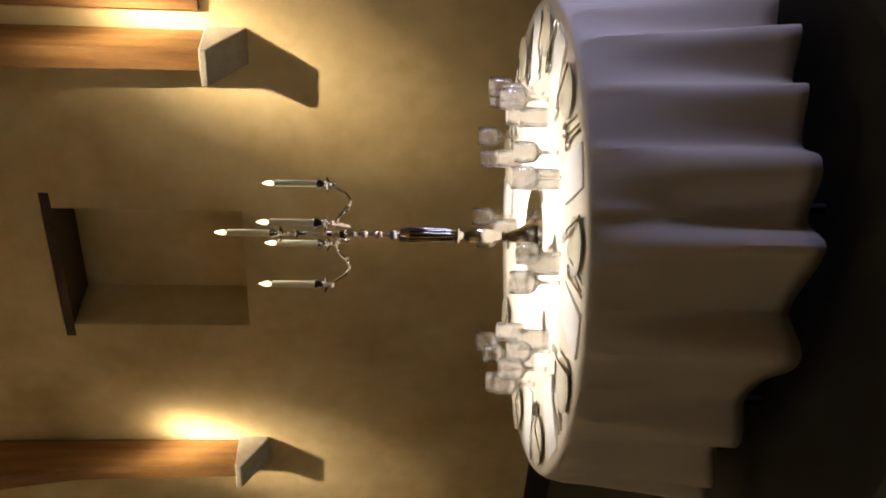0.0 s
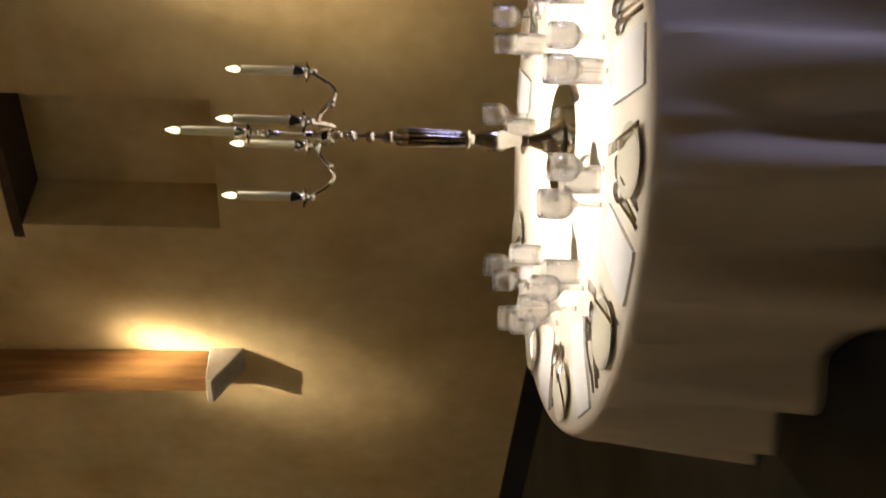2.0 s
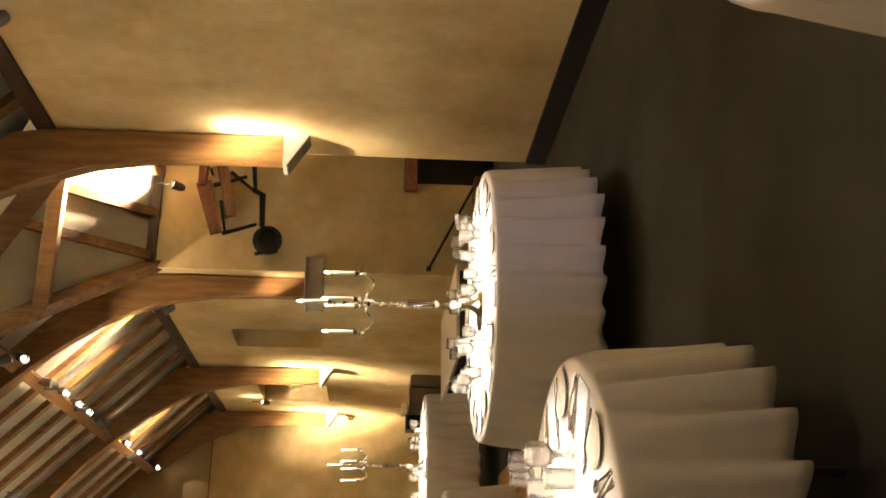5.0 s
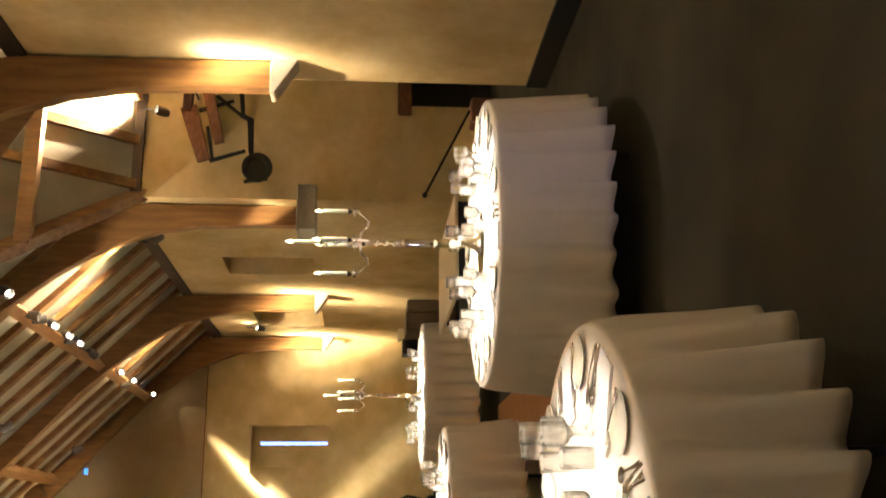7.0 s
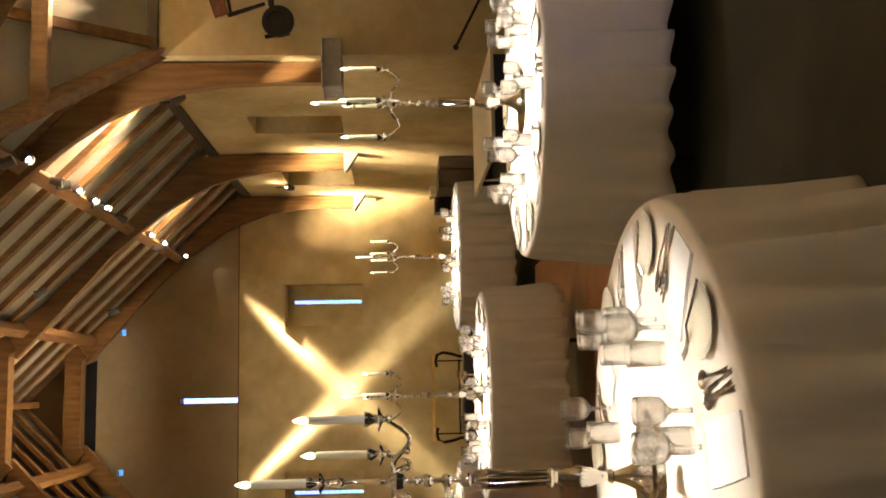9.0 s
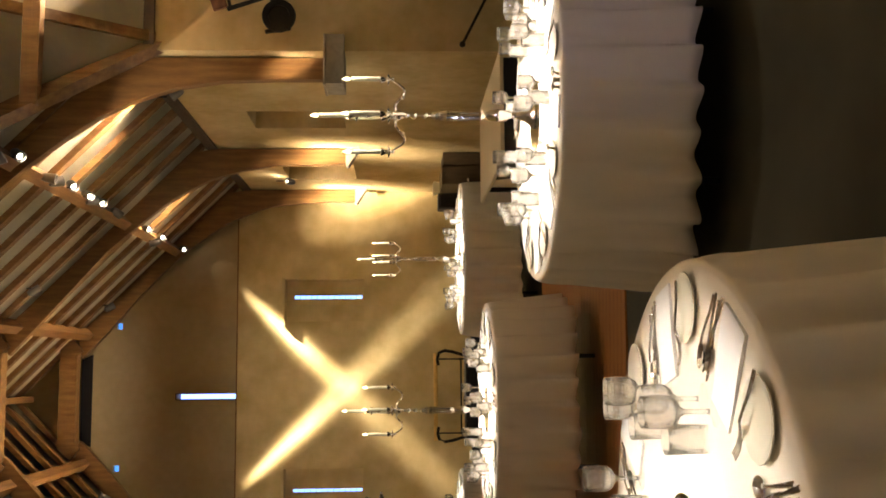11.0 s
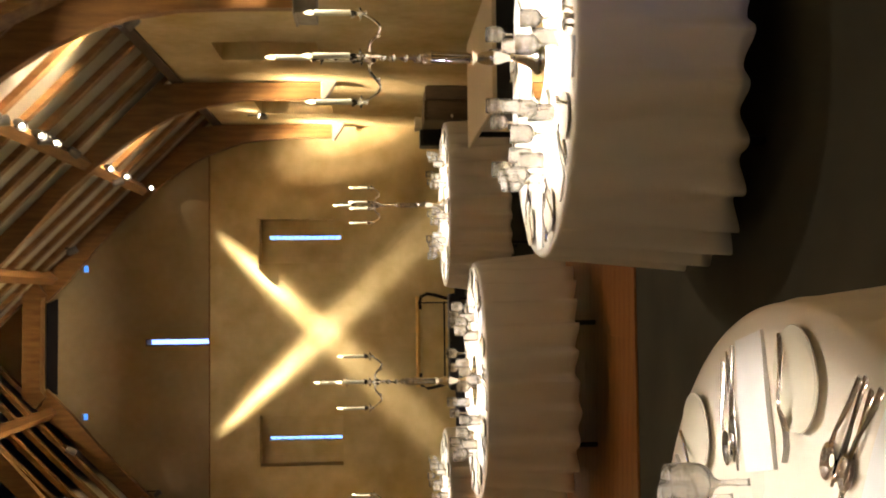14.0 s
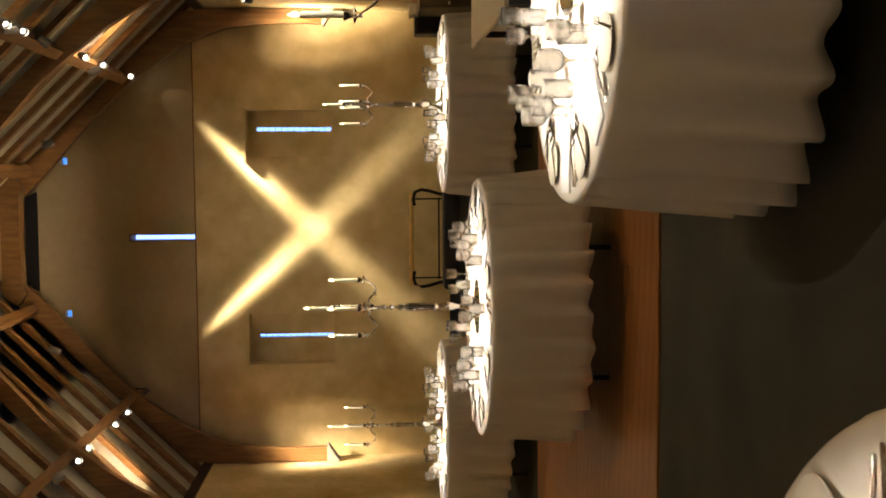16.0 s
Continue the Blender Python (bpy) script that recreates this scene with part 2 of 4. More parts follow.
structure("wall_east_far", bm, PLASTER, "golden lime-plastered side wall with two blind niches")
HEARTH = (2.98, 4.15, -0.001, 0.92)
bm = wall_grid((X_WALL, X_WING), (0, 5.4), Y_WING1, Y_WING1 + 0.38, [HEARTH], on_y)
for v in bm.verts:
    if v.co.z > 5:
        v.co.z = 3.74
structure("wall_wing_far", bm, PLASTER, "plastered wing wall with a low dark hearth opening")
structure("wall_wing_near", wall_grid((X_WALL + 0.65, X_WING), (0, 3.74), Y_WING0 - 0.4, Y_WING0, [], on_y), PLASTER, "plastered wing wall")
structure("wall_wing_end", prism([(Y_WING0 - 0.4, 0), (Y_WING1 + 0.4, 0), (Y_WING1 + 0.4, 3.9), (7.96, 5.95), (Y_WING0 - 0.4, 3.9)], X_WING, X_WING + 0.3, axes="yz"), PLASTER, "plastered end wall of the wing")
# black box closing the hearth opening from behind
structure("hearth_back", box(bmesh.new(), 2.9, 4.25, Y_WING1 + 0.39, Y_WING1 + 0.75, 0, 1.0), SKIRT, "plain black hearth back")
structure("wall_west", wall_grid((Y_BACK, Y_GABLE), (0, EAVE), X_LEFT - 0.6, X_LEFT, [], on_x), PLASTER, "golden lime-plastered side wall")

# gable: the lower part stands proud of the upper one, which ends on a thin ledge
NR, NL = (-0.34, 0.38, 1.98, 3.32), (-3.60, -2.80, 1.99, 3.32)
bm = wall_grid((X_LEFT - 0.6, X_WALL + 0.65), (0, 4.13), Y_GABLE, Y_GABLE + 0.32, [NR, NL], on_y)
wall_grid((X_LEFT - 0.6, X_WALL + 0.65), (0, 4.13), Y_GABLE + 0.32, Y_GABLE + 0.5, [(0.068, 0.132, 2.02, 3.2), (-3.232, -3.168, 2.02, 3.2)], on_y, bm)
structure("wall_gable_lower", bm, GABLE, "golden plastered gable wall with two slit windows in niches")
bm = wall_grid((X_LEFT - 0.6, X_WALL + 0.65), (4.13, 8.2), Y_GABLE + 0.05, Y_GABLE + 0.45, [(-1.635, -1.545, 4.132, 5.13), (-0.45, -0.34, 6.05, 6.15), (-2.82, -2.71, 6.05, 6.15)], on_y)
structure("wall_gable_upper", bm, PLASTER_UP, "darker plastered upper gable with a narrow slit window")
structure("gable_ledge", box(bmesh.new(), X_LEFT, X_WALL, Y_GABLE - 0.012, Y_GABLE + 0.05, 4.113, 4.132), OAK, "thin brown ledge across the gable")
# flat black panel in place of the dark gap below the collar
structure("gable_slot", prism([(-2.40, 6.52), (-0.87, 6.52), (-0.95, 6.70), (-2.32, 6.70)], Y_GABLE + 0.025, Y_GABLE + 0.047), SKIRT, "black panel standing in for the dark slot under the collar")
# unseen rear gable; its door is made up to bring in blue light
ADDED_DOOR = (0.95, 1.85, 0.02, 2.05)
structure("wall_back", wall_grid((X_LEFT - 0.6, X_WALL + 0.65), (0, 8.2), Y_BACK - 0.5, Y_BACK, [ADDED_DOOR], on_y), PLASTER, "unseen plastered rear gable with an added door opening")
for k, (x0, x1, z0, z1, y) in enumerate(((0.068, 0.132, 2.02, 3.2, Y_GABLE + 0.42), (-3.232, -3.168, 2.02, 3.2, Y_GABLE + 0.42), (-1.635, -1.545, 4.13, 5.13, Y_GABLE + 0.40))):
    win = thing(f"window_{k + 1}", "narrow slit window glowing dusk blue", "window")
    win["kind"] = "structure"
    if k < 2:
        pane = part("pane", box(bmesh.new(), x0, x1, y, y + 0.006, z0, z1), PANE, win, "leaded blue pane")
        pane.visible_shadow = False
        bm = bmesh.new()
        for j in range(13):
            box(bm, x0, x1, y - 0.008, y, z0 + (z1 - z0) * j / 12 - 0.004, z0 + (z1 - z0) * j / 12 + 0.004)
        part("glazing_bar", bm, IRON, win, "thin dark leading")
    else:
        bm = bmesh.new()
        for a, b, c, d in ((x0 - 0.01, x0, z0, z1), (x1, x1 + 0.01, z0, z1), (x0 - 0.01, x1 + 0.01, z1, z1 + 0.012)):
            box(bm, a, b, y - 0.36, y - 0.30, c, d)
        part("frame", bm, OAK_DARK, win)
win = thing("window_4", "unseen glazed rear door added for blue light", "window")
win["kind"] = "structure"
x0, x1, z0, z1 = ADDED_DOOR
bm = bmesh.new()
for x in (x0, (x0 + x1) / 2 - 0.03, x1 - 0.06):
    box(bm, x, x + 0.06, Y_BACK - 0.36, Y_BACK - 0.30, z0, z1)
for z in (z0, (z0 + z1) / 2 - 0.03, z1 - 0.06):
    box(bm, x0, x1, Y_BACK - 0.35, Y_BACK - 0.31, z, z + 0.06)
part("window_frame", bm, OAK_DARK, win)
# added blue fill, low and narrow, to tint the first table's cloth
sky = bpy.data.lights.new("blue_table_fill", "AREA")
sky.shape, sky.size, sky.size_y, sky.energy, sky.color, sky.spread = "RECTANGLE", 0.8, 0.6, BLUE_W, (0.58, 0.57, 1.0), radians(34)
sky_ob = new("blue_table_fill", sky)
sky_ob.matrix_world = look(((x0 + x1) / 2, Y_BACK - 0.1, 0.42), (-0.1, 0, 0.5))

SKY_GLOW = glow("dusk_sky", (0.20, 0.32, 1.0), 2.6)
SKY_VENT = glow("dusk_sky_vent", (0.12, 0.32, 1.0), 0.9)
SKY_DIM = glow("dusk_sky_low", (0.10, 0.22, 0.55), 0.35)
structure("backdrop_gable", box(bmesh.new(), X_LEFT, X_WALL, Y_GABLE + 0.75, Y_GABLE + 0.78, 1.0, 7.0), SKY_GLOW, "plain blue dusk sky outside the slit windows")
structure("backdrop_rear", box(bmesh.new(), -0.6, 2.5, Y_BACK - 1.0, Y_BACK - 0.97, 0, 2.8), SKY_DIM, "plain dark blue dusk sky outside the added rear door")
for x in (-0.395, -2.765):
    structure("backdrop_vent", box(bmesh.new(), x - 0.05, x + 0.05, Y_GABLE + 0.16, Y_GABLE + 0.17, 6.055, 6.145), SKY_VENT, "dim blue dusk sky outside a small vent")
    pane = structure("vent_pane", box(bmesh.new(), x - 0.055, x + 0.055, Y_GABLE + 0.1, Y_GABLE + 0.106, 6.05, 6.15), PANE, "small blue pane high in the gable")
    pane.visible_shadow = False
for x0, x1 in ((-0.42, 0.40), (-3.62, -2.74)):
    solid("niche_lintel", box(bmesh.new(), x0, x1, Y_GABLE - 0.035, Y_GABLE + 0.1, 3.322, 3.37, 0.006), PLASTER, "thin plastered lintel over a gable niche", "lintel")

# skirting
bm = bmesh.new()
box(bm, X_WALL - 0.02, X_WALL + 0.01, Y_BACK, Y_WING0, 0, 0.165, 0.004)
box(bm, X_WALL - 0.02, X_WALL + 0.01, Y_WING1, Y_GABLE, 0, 0.165, 0.004)
structure("baseboard_east", bm, SKIRT, "black painted skirting board")
structure("baseboard_west", box(bmesh.new(), X_LEFT - 0.01, X_LEFT + 0.02, Y_BACK, Y_GABLE, 0, 0.165, 0.004), SKIRT, "black painted skirting board")
structure("baseboard_gable", box(bmesh.new(), X_LEFT, X_WALL, Y_GABLE - 0.02, Y_GABLE + 0.01, 0, 0.165, 0.004), SKIRT, "black painted skirting board")

# roof: plaster between rafters, cut open in a triangle where the wing joins
RIDGE = ROOF_A + X_WALL - X_MID
zr = lambda x: ROOF_A + (X_WALL - x if x > X_MID else x - X_LEFT)
VX = X_WALL - (5.64 - ROOF_A)
bm = bmesh.new()
Q = lambda x, y, up=0.09: bm.verts.new((x, y, zr(x) + up))
for poly in (((2.3, Y_BACK), (X_MID, Y_BACK), (X_MID, 6.2), (2.3, 6.2)), ((2.3, 9.7), (X_MID, 9.7), (X_MID, Y_GABLE + 0.1), (2.3, Y_GABLE + 0.1)),
             ((X_MID, 6.2), (X_MID, 9.7), (2.1, 9.7), (VX, 7.96), (2.1, 6.2)), ((X_LEFT - 0.4, Y_BACK), (X_LEFT - 0.4, Y_GABLE + 0.1), (X_MID, Y_GABLE + 0.1), (X_MID, Y_BACK))):
    f = bm.faces.new([Q(*p) for p in poly])
bmesh.ops.solidify(bm, geom=bm.faces[:], thickness=0.05)
structure("ceiling", bm, CEILING, "sloping cream plaster between the rafters")
bm = bmesh.new()
zw = lambda y: 3.74 + 1.3 * (Y_WING1 - y if y > 7.96 else y - Y_WING0)
for y0, y1 in ((9.52, 7.96), (6.40, 7.96)):
    bm.faces.new([bm.verts.new(p) for p in ((1.97, y0, zw(y0) + 0.08), (X_WING, y0, zw(y0) + 0.08), (X_WING, y1, zw(y1) + 0.08), (VX - 0.15, y1, zw(y1) + 0.08))])
bmesh.ops.solidify(bm, geom=bm.faces[:], thickness=0.05)
structure("ceiling_wing", bm, CEILING, "sloping cream plaster of the wing roof")

roof_frame = thing("roof_frame", "brown oak common rafters of the hall roof", "rafters")
roof_frame["kind"] = "structure"
y = Y_BACK + 0.3
while y < Y_GABLE:
    for side in (1, -1):
        xs = (2.1, X_MID) if side == 1 else (X_LEFT - 0.2, X_MID)
        xe = xs[0]
        if side == 1 and 6.35 < y < 9.6:
            xe = X_WALL - 0.1 - (1.46 - abs(y - 7.96)) * (X_WALL - VX) / 1.46
        w, d = 0.062 + 0.008 * math.sin(y * 7), 0.10
        a = [(xe, zr(xe) + 0.09), (xs[1], zr(xs[1]) + 0.09), (xs[1], zr(xs[1]) - d + 0.09), (xe, zr(xe) - d + 0.09)]
        part("rafter", prism(a, y - w, y + w), OAK, roof_frame)
    y += 0.62
x = 2.02
while x < X_WING:
    for s in (1, -1):
        y0, y1 = (9.6, 7.96) if s == 1 else (6.3, 7.96)
        a = [(y0, zw(y0) + 0.08), (y1, zw(y1) + 0.08), (y1, zw(y1) - 0.02), (y0, zw(y0) - 0.02)]
        part("rafter", prism(a, x - 0.05, x + 0.05, axes="yz"), OAK, roof_frame)
    x += 0.49


def beam(name, a, b, w, h, label, mat=OAK_Y, up=(0, 0, 1)):
    a, b = Vector(a), Vector(b)
    d = (b - a).normalized()
    s = d.cross(Vector(up)).normalized()
    u = s.cross(d)
    bm = bmesh.new()
    ring = lambda p: [bm.verts.new(p + s * w / 2 * i + u * h / 2 * j) for i, j in ((-1, -1), (1, -1), (1, 1), (-1, 1))]
    rs = [ring(a.lerp(b, t)) for t in (0, 0.25, 0.5, 0.75, 1)]
    for p, q in zip(rs, rs[1:]):
        for k in range(4):
            bm.faces.new((p[k], q[k], q[(k + 1) % 4], p[(k + 1) % 4]))
    bm.faces.new(rs[0][::-1])
    bm.faces.new(rs[-1])
    bmesh.ops.bevel(bm, geom=[e for e in bm.edges if len(e.link_faces) == 2 and e.calc_face_angle(0) > 1], offset=0.012, segments=1, affect="EDGES")
    return solid(name, bm, mat, label, "roof beam", "roof timbers")


for x0 in (0.84, -0.55, -4.04, -2.65):
    nx = 1 if x0 > X_MID else -1
    beam("purlin", (x0, Y_BACK, zr(x0) - 0.09), (x0, Y_GABLE, zr(x0) - 0.09), 0.13, 0.16, "long brown oak purlin under the rafters", up=(nx, 0, 1))
beam("ridge_beam", (X_MID, Y_BACK, RIDGE - 0.08), (X_MID, Y_GABLE, RIDGE - 0.08), 0.1, 0.2, "brown oak ridge beam")
beam("wall_plate", (X_WALL + 0.10, Y_BACK, EAVE + 0.07), (X_WALL + 0.10, Y_WING0, EAVE + 0.07), 0.26, 0.14, "dark oak wall plate along the eaves", OAK_DARK)
beam("wall_plate", (X_WALL + 0.10, Y_WING1, EAVE + 0.07), (X_WALL + 0.10, Y_GABLE, EAVE + 0.07), 0.26, 0.14, "dark oak wall plate along the eaves", OAK_DARK)
beam("wall_plate", (X_LEFT - 0.10, Y_BACK, EAVE + 0.07), (X_LEFT - 0.10, Y_GABLE, EAVE + 0.07), 0.26, 0.14, "dark oak wall plate along the eaves", OAK_DARK)
beam("wing_plate", (X_WALL, Y_WING1 + 0.06, 3.78), (X_WING, Y_WING1 + 0.06, 3.78), 0.2, 0.1, "oak wall plate of the wing", OAK_DARK)
beam("valley_rafter", (X_WALL + 0.1, Y_WING1 + 0.1, 3.72), (VX, 7.96, 5.52), 0.12, 0.2, "oak valley rafter where the wing roof joins", OAK)
beam("valley_rafter", (X_WALL + 0.1, Y_WING0 - 0.1, 3.72), (VX, 7.96, 5.52), 0.12, 0.2, "oak valley rafter where the wing roof joins", OAK)
beam("wing_purlin", (VX + 0.75, 8.70, zw(8.70) - 0.06), (X_WING, 8.70, zw(8.70) - 0.06), 0.12, 0.15, "oak purlin of the wing roof", OAK)
beam("wing_purlin", (VX + 0.75, 7.22, zw(7.22) - 0.06), (X_WING, 7.22, zw(7.22) - 0.06), 0.12, 0.15, "oak purlin of the wing roof", OAK)

# trusses: curved blades that stand on corbels and meet a collar
LOW = [(1.66, 2.12), (1.655, 2.6), (1.64, 3.1), (1.57, 3.55), (1.44, 3.95), (1.28, 4.28), (1.08, 4.58), (0.82, 4.92), (0.44, 5.34), (-0.05, 5.78), (-0.53, 6.20), (-0.93, 6.58)]
UP = [(1.87, 2.12), (1.87, 2.6), (1.87, 3.1), (1.87, 3.5), (1.87, 3.9), (1.82, 4.20), (1.52, 4.5), (1.20, 4.82), (0.78, 5.24), (0.28, 5.74), (-0.20, 6.22), (-0.60, 6.66)]


def truss(y):
    t = thing("timber_truss", "arched brown oak truss standing on stone corbels", "roof truss", "roof trusses", (X_MID, y, 2.12))
    w = 0.058
    for s in (1, -1):
        fx = lambda p: ((p[0] - X_MID) * s, p[1] - 2.12)
        bm = bmesh.new()
        rows = []
        for i, (a, b) in enumerate(zip(LOW, UP)):
            ja = 0.008 * math.sin(3.1 * i + y)
            p, q = fx((a[0] + ja, a[1])), fx(b)
            rows.append([bm.verts.new(v) for v in ((p[0], -w, p[1]), (p[0], w, p[1]), (q[0], w, q[1]), (q[0], -w, q[1]))])
        for a, b in zip(rows, rows[1:]):
            for k in range(4):
                bm.faces.new((a[k], b[k], b[(k + 1) % 4], a[(k + 1) % 4]))
        bm.faces.new(rows[0])
        bm.faces.new(rows[-1][::-1])
        bmesh.ops.bevel(bm, geom=[e for e in bm.edges if len(e.link_faces) == 2 and e.calc_face_angle(0) > 1.2], offset=0.014, segments=1, affect="EDGES")
        part("blade", bm, OAK, t)
    bm = bmesh.new()
    prism([(-0.78, 6.56 - 2.12), (-0.70, 6.655 - 2.12), (0.70, 6.655 - 2.12), (0.78, 6.56 - 2.12), (0.98, 6.72 - 2.12), (0.86, 6.93 - 2.12), (-0.86, 6.93 - 2.12), (-0.98, 6.72 - 2.12)], -0.11, 0.11, bm)
    part("collar", bm, OAK, t)
    return t


for y in POSTS:
    truss(y)
    for s in (1, -1):
        c = 0.26
        xw = X_WALL if s == 1 else X_LEFT
        if s == 1 and abs(y - 9.65) < 0.1:
            bm = box(bmesh.new(), 1.55, 2.04, 9.36, 9.77, 1.92, 2.095)
            box(bm, 1.535, 2.04, 9.35, 9.77, 2.095, 2.12)
            bmesh.ops.bevel(bm, geom=bm.edges[:], offset=0.005, segments=1, affect="EDGES")
            solid("corbel", bm, STONE, "square pale stone corbel on a wall corner", "corbel", "wall corbels")
            continue
        pr = [(xw + s * 0.03, 2.12), (xw - s * c, 2.12), (xw - s * c, 2.082), (xw - s * 0.0, 1.915), (xw + s * 0.03, 1.915)]
        bm = prism(pr, y - 0.068, y + 0.13)
        bmesh.ops.bevel(bm, geom=bm.edges[:], offset=0.006, segments=1, affect="EDGES")
        solid("corbel", bm, STONE, "pale stone corbel carrying a timber post", "corbel", "wall corbels")

# niche lintel of dark wood
solid("niche_lintel", box(bmesh.new(), X_WALL - 0.004, X_WALL + 0.378, 1.10, 2.12, 3.03, 3.085, 0.003), OAK_DARK, "dark wooden lintel over the wall niche", "lintel")
solid("switch_plate", box(bmesh.new(), X_WALL + 0.02, X_WALL + 0.05, 1.1995, 1.212, 2.06, 2.10), NAPKIN, "small white plate inside the wall niche", "switch")

# thin brown strip up the wall beside the first post
solid("wall_strip", box(bmesh.new(), X_WALL - 0.03, X_WALL - 0.002, -0.05, 0.015, 2.14, EAVE, 0.004), OAK, "thin brown upright strip on the plaster wall", "batten")

# dance floor of planks
PLANK_Y0, PLANK_Y1, PLANK_X0, PLANK_X1 = 6.13, 9.7, -3.9, -0.22
floor_d = thing("dance_floor", "polished orange-brown wooden dance floor on the carpet", "dance floor")
meshes = []
for k in range(4):
    meshes.append(mesh_of("board", box(bmesh.new(), 0, 0.9195, 0, 0.1152, 0, 0.012, 0.0006), PARQUET))
for i in range(4):
    for j in range(31):
        ob = new("board", meshes[(i + j) % 4])
        ob.parent = floor_d
        ob.location = (PLANK_X0 + 0.92 * i, PLANK_Y0 + 0.1155 * j, 0.001 + 0.0003 * ((i * 7 + j * 5) % 3))

# ---------------------------------------------------------------- tables
TABLES = (((-0.06, -0.04), 0.135, 229), ((0.045, 4.635), 0.195, 176), ((-1.705, 2.238), 0.28, 9.8), ((-0.01, 10.52), 0.20, 0), ((-1.465, 7.53), 0.215, 25), ((-3.0, 10.75), 0.20, 10))
TOP = 0.752
R_TABLE = 0.791
HEM_DIPS = ((168, 36, 0.15), (198, 22, -0.075), (0, 30, 0), (0, 30, 0), (325, 30, -0.04), (0, 30, 0))   # where a cloth hangs shorter or longer: angle, reach, metres
SEATING = ((9, 37.6), (9, 40), (8, 42.8), (9, 40), (9, 40), (9, 40))           # places and the angle between them
STAND = ((0.02, 0.015), (0, 0), (0.078, 0.035), (0, 0), (0, 0), (0, 0))          # the candelabra off the middle


def round_table(at):
    t = thing("round_table", "round folding banquet table under a white cloth", "table", "dining tables", (*at, 0))
    part("tabletop", lathe([(0, 0.715), (0.74, 0.715), (0.752, 0.722), (0.752, 0.740), (0.74, 0.748), (0, 0.748)], 48), OAK_DARK, t)
    for k in range(4):
        a = math.pi / 4 + k * math.pi / 2
        c, s = math.cos(a) * 0.55, math.sin(a) * 0.55
        part("leg", tube([(c, s, 0), (c, s, 0.715)], 0.016, 8), IRON, t, smooth=True)
    return t


def tablecloth(at, hem, seed, dip=(0, 30, 0)):
    """A round cloth that lies flat on the top, rolls over its edge and hangs in soft folds."""
    rnd = random.Random(seed)
    bm = bmesh.new()
    n = 420
    ph = [rnd.uniform(0, 6.28) for _ in range(6)]
    folds = 21 if seed == 11 else 32 if seed == 13 else rnd.choice((28, 29, 30))
    depth = 0.118 if seed == 11 else 0.105 if seed == 13 else 0.092

    def wave(a):
        g = folds * a + ph[0] + 0.9 * math.sin(2 * a + ph[1]) + 0.6 * math.sin(3 * a + ph[2])
        p = (g / (2 * math.pi)) % 1
        lean = 0.64 + 0.07 * math.sin(3 * a + ph[4])
        s = (0.5 - 0.5 * math.cos(math.pi * (p / lean if p < lean else (1 - p) / (1 - lean)))) ** 1.15
        return s * (0.84 + 0.16 * math.sin(5 * a + ph[3])) + 0.04 * math.sin(33 * a + ph[4])

    rows = [(0.0, 0, 0), (0.3, 0, 0), (0.6, 0, 0), (R_TABLE - 0.019, 0, 0), (R_TABLE - 0.013, 0, 0), (R_TABLE - 0.010, -0.0003, 0), (R_TABLE - 0.004, -0.002, 0), (R_TABLE, -0.007, 0.0), (R_TABLE + 0.001, -0.018, 0.02), (R_TABLE + 0.002, -0.03, 0.05)]
    drop = TOP + 0.004 - hem
    for k in range(1, 13):
        t = k / 12
        rows.append((R_TABLE + 0.003 + 0.020 * t, -0.03 - (drop - 0.03) * t, 0.05 + 0.95 * t ** 0.85))
    rings = []
    for i, (r, dz, am) in enumerate(rows):
        if r == 0:
            rings.append([bm.verts.new((0, 0, TOP + 0.004))])
            continue
        ring = []
        for k in range(n):
            a = 2 * math.pi * k / n
            w = wave(a)
            rr = r + am * (depth * (w - 0.38))
            if dz < -0.01:
                crease = abs(math.sin(17.5 * a + ph[1] + 1.4 * math.sin(3 * a + ph[0])))
                rr += 0.016 * (1 - crease) ** 3 * max(0, 1 + 3.2 * dz) * min(1, -dz / 0.05)
            zz = TOP + 0.004 + dz
            if dz < -0.03:
                off = (math.degrees(a) - dip[0] + 180) % 360 - 180
                zz += dip[2] * math.exp(-(off / dip[1]) ** 2) * (dz + 0.03) / (0.03 - drop)
            if i == len(rows) - 1:
                zz += 0.012 * math.sin(4 * a + ph[5]) + 0.006 * math.sin(11 * a + ph[2]) - 0.01 * w
            if r < R_TABLE - 0.02:
                zz += 0.0008 * math.sin(9 * a + ph[1] + 7 * r)
            ring.append(bm.verts.new((rr * math.cos(a), rr * math.sin(a), zz)))
        rings.append(ring)
    for a, b in zip(rings, rings[1:]):
        for k in range(n):
            j = (k + 1) % n
            if len(a) == 1:
                bm.faces.new((a[0], b[k], b[j]))
            else:
                bm.faces.new((a[k], b[k], b[j], a[j]))
    ob = solid("tablecloth", bm, LINEN, "white linen tablecloth hanging in soft folds over a round table", "tablecloth", "tablecloths", smooth=True, angle=36)
    ob.matrix_world = pose(*at, 0)
    sol = ob.modifiers.new("cloth", "SOLIDIFY")
    sol.thickness, sol.offset = 0.003, 1
    return ob


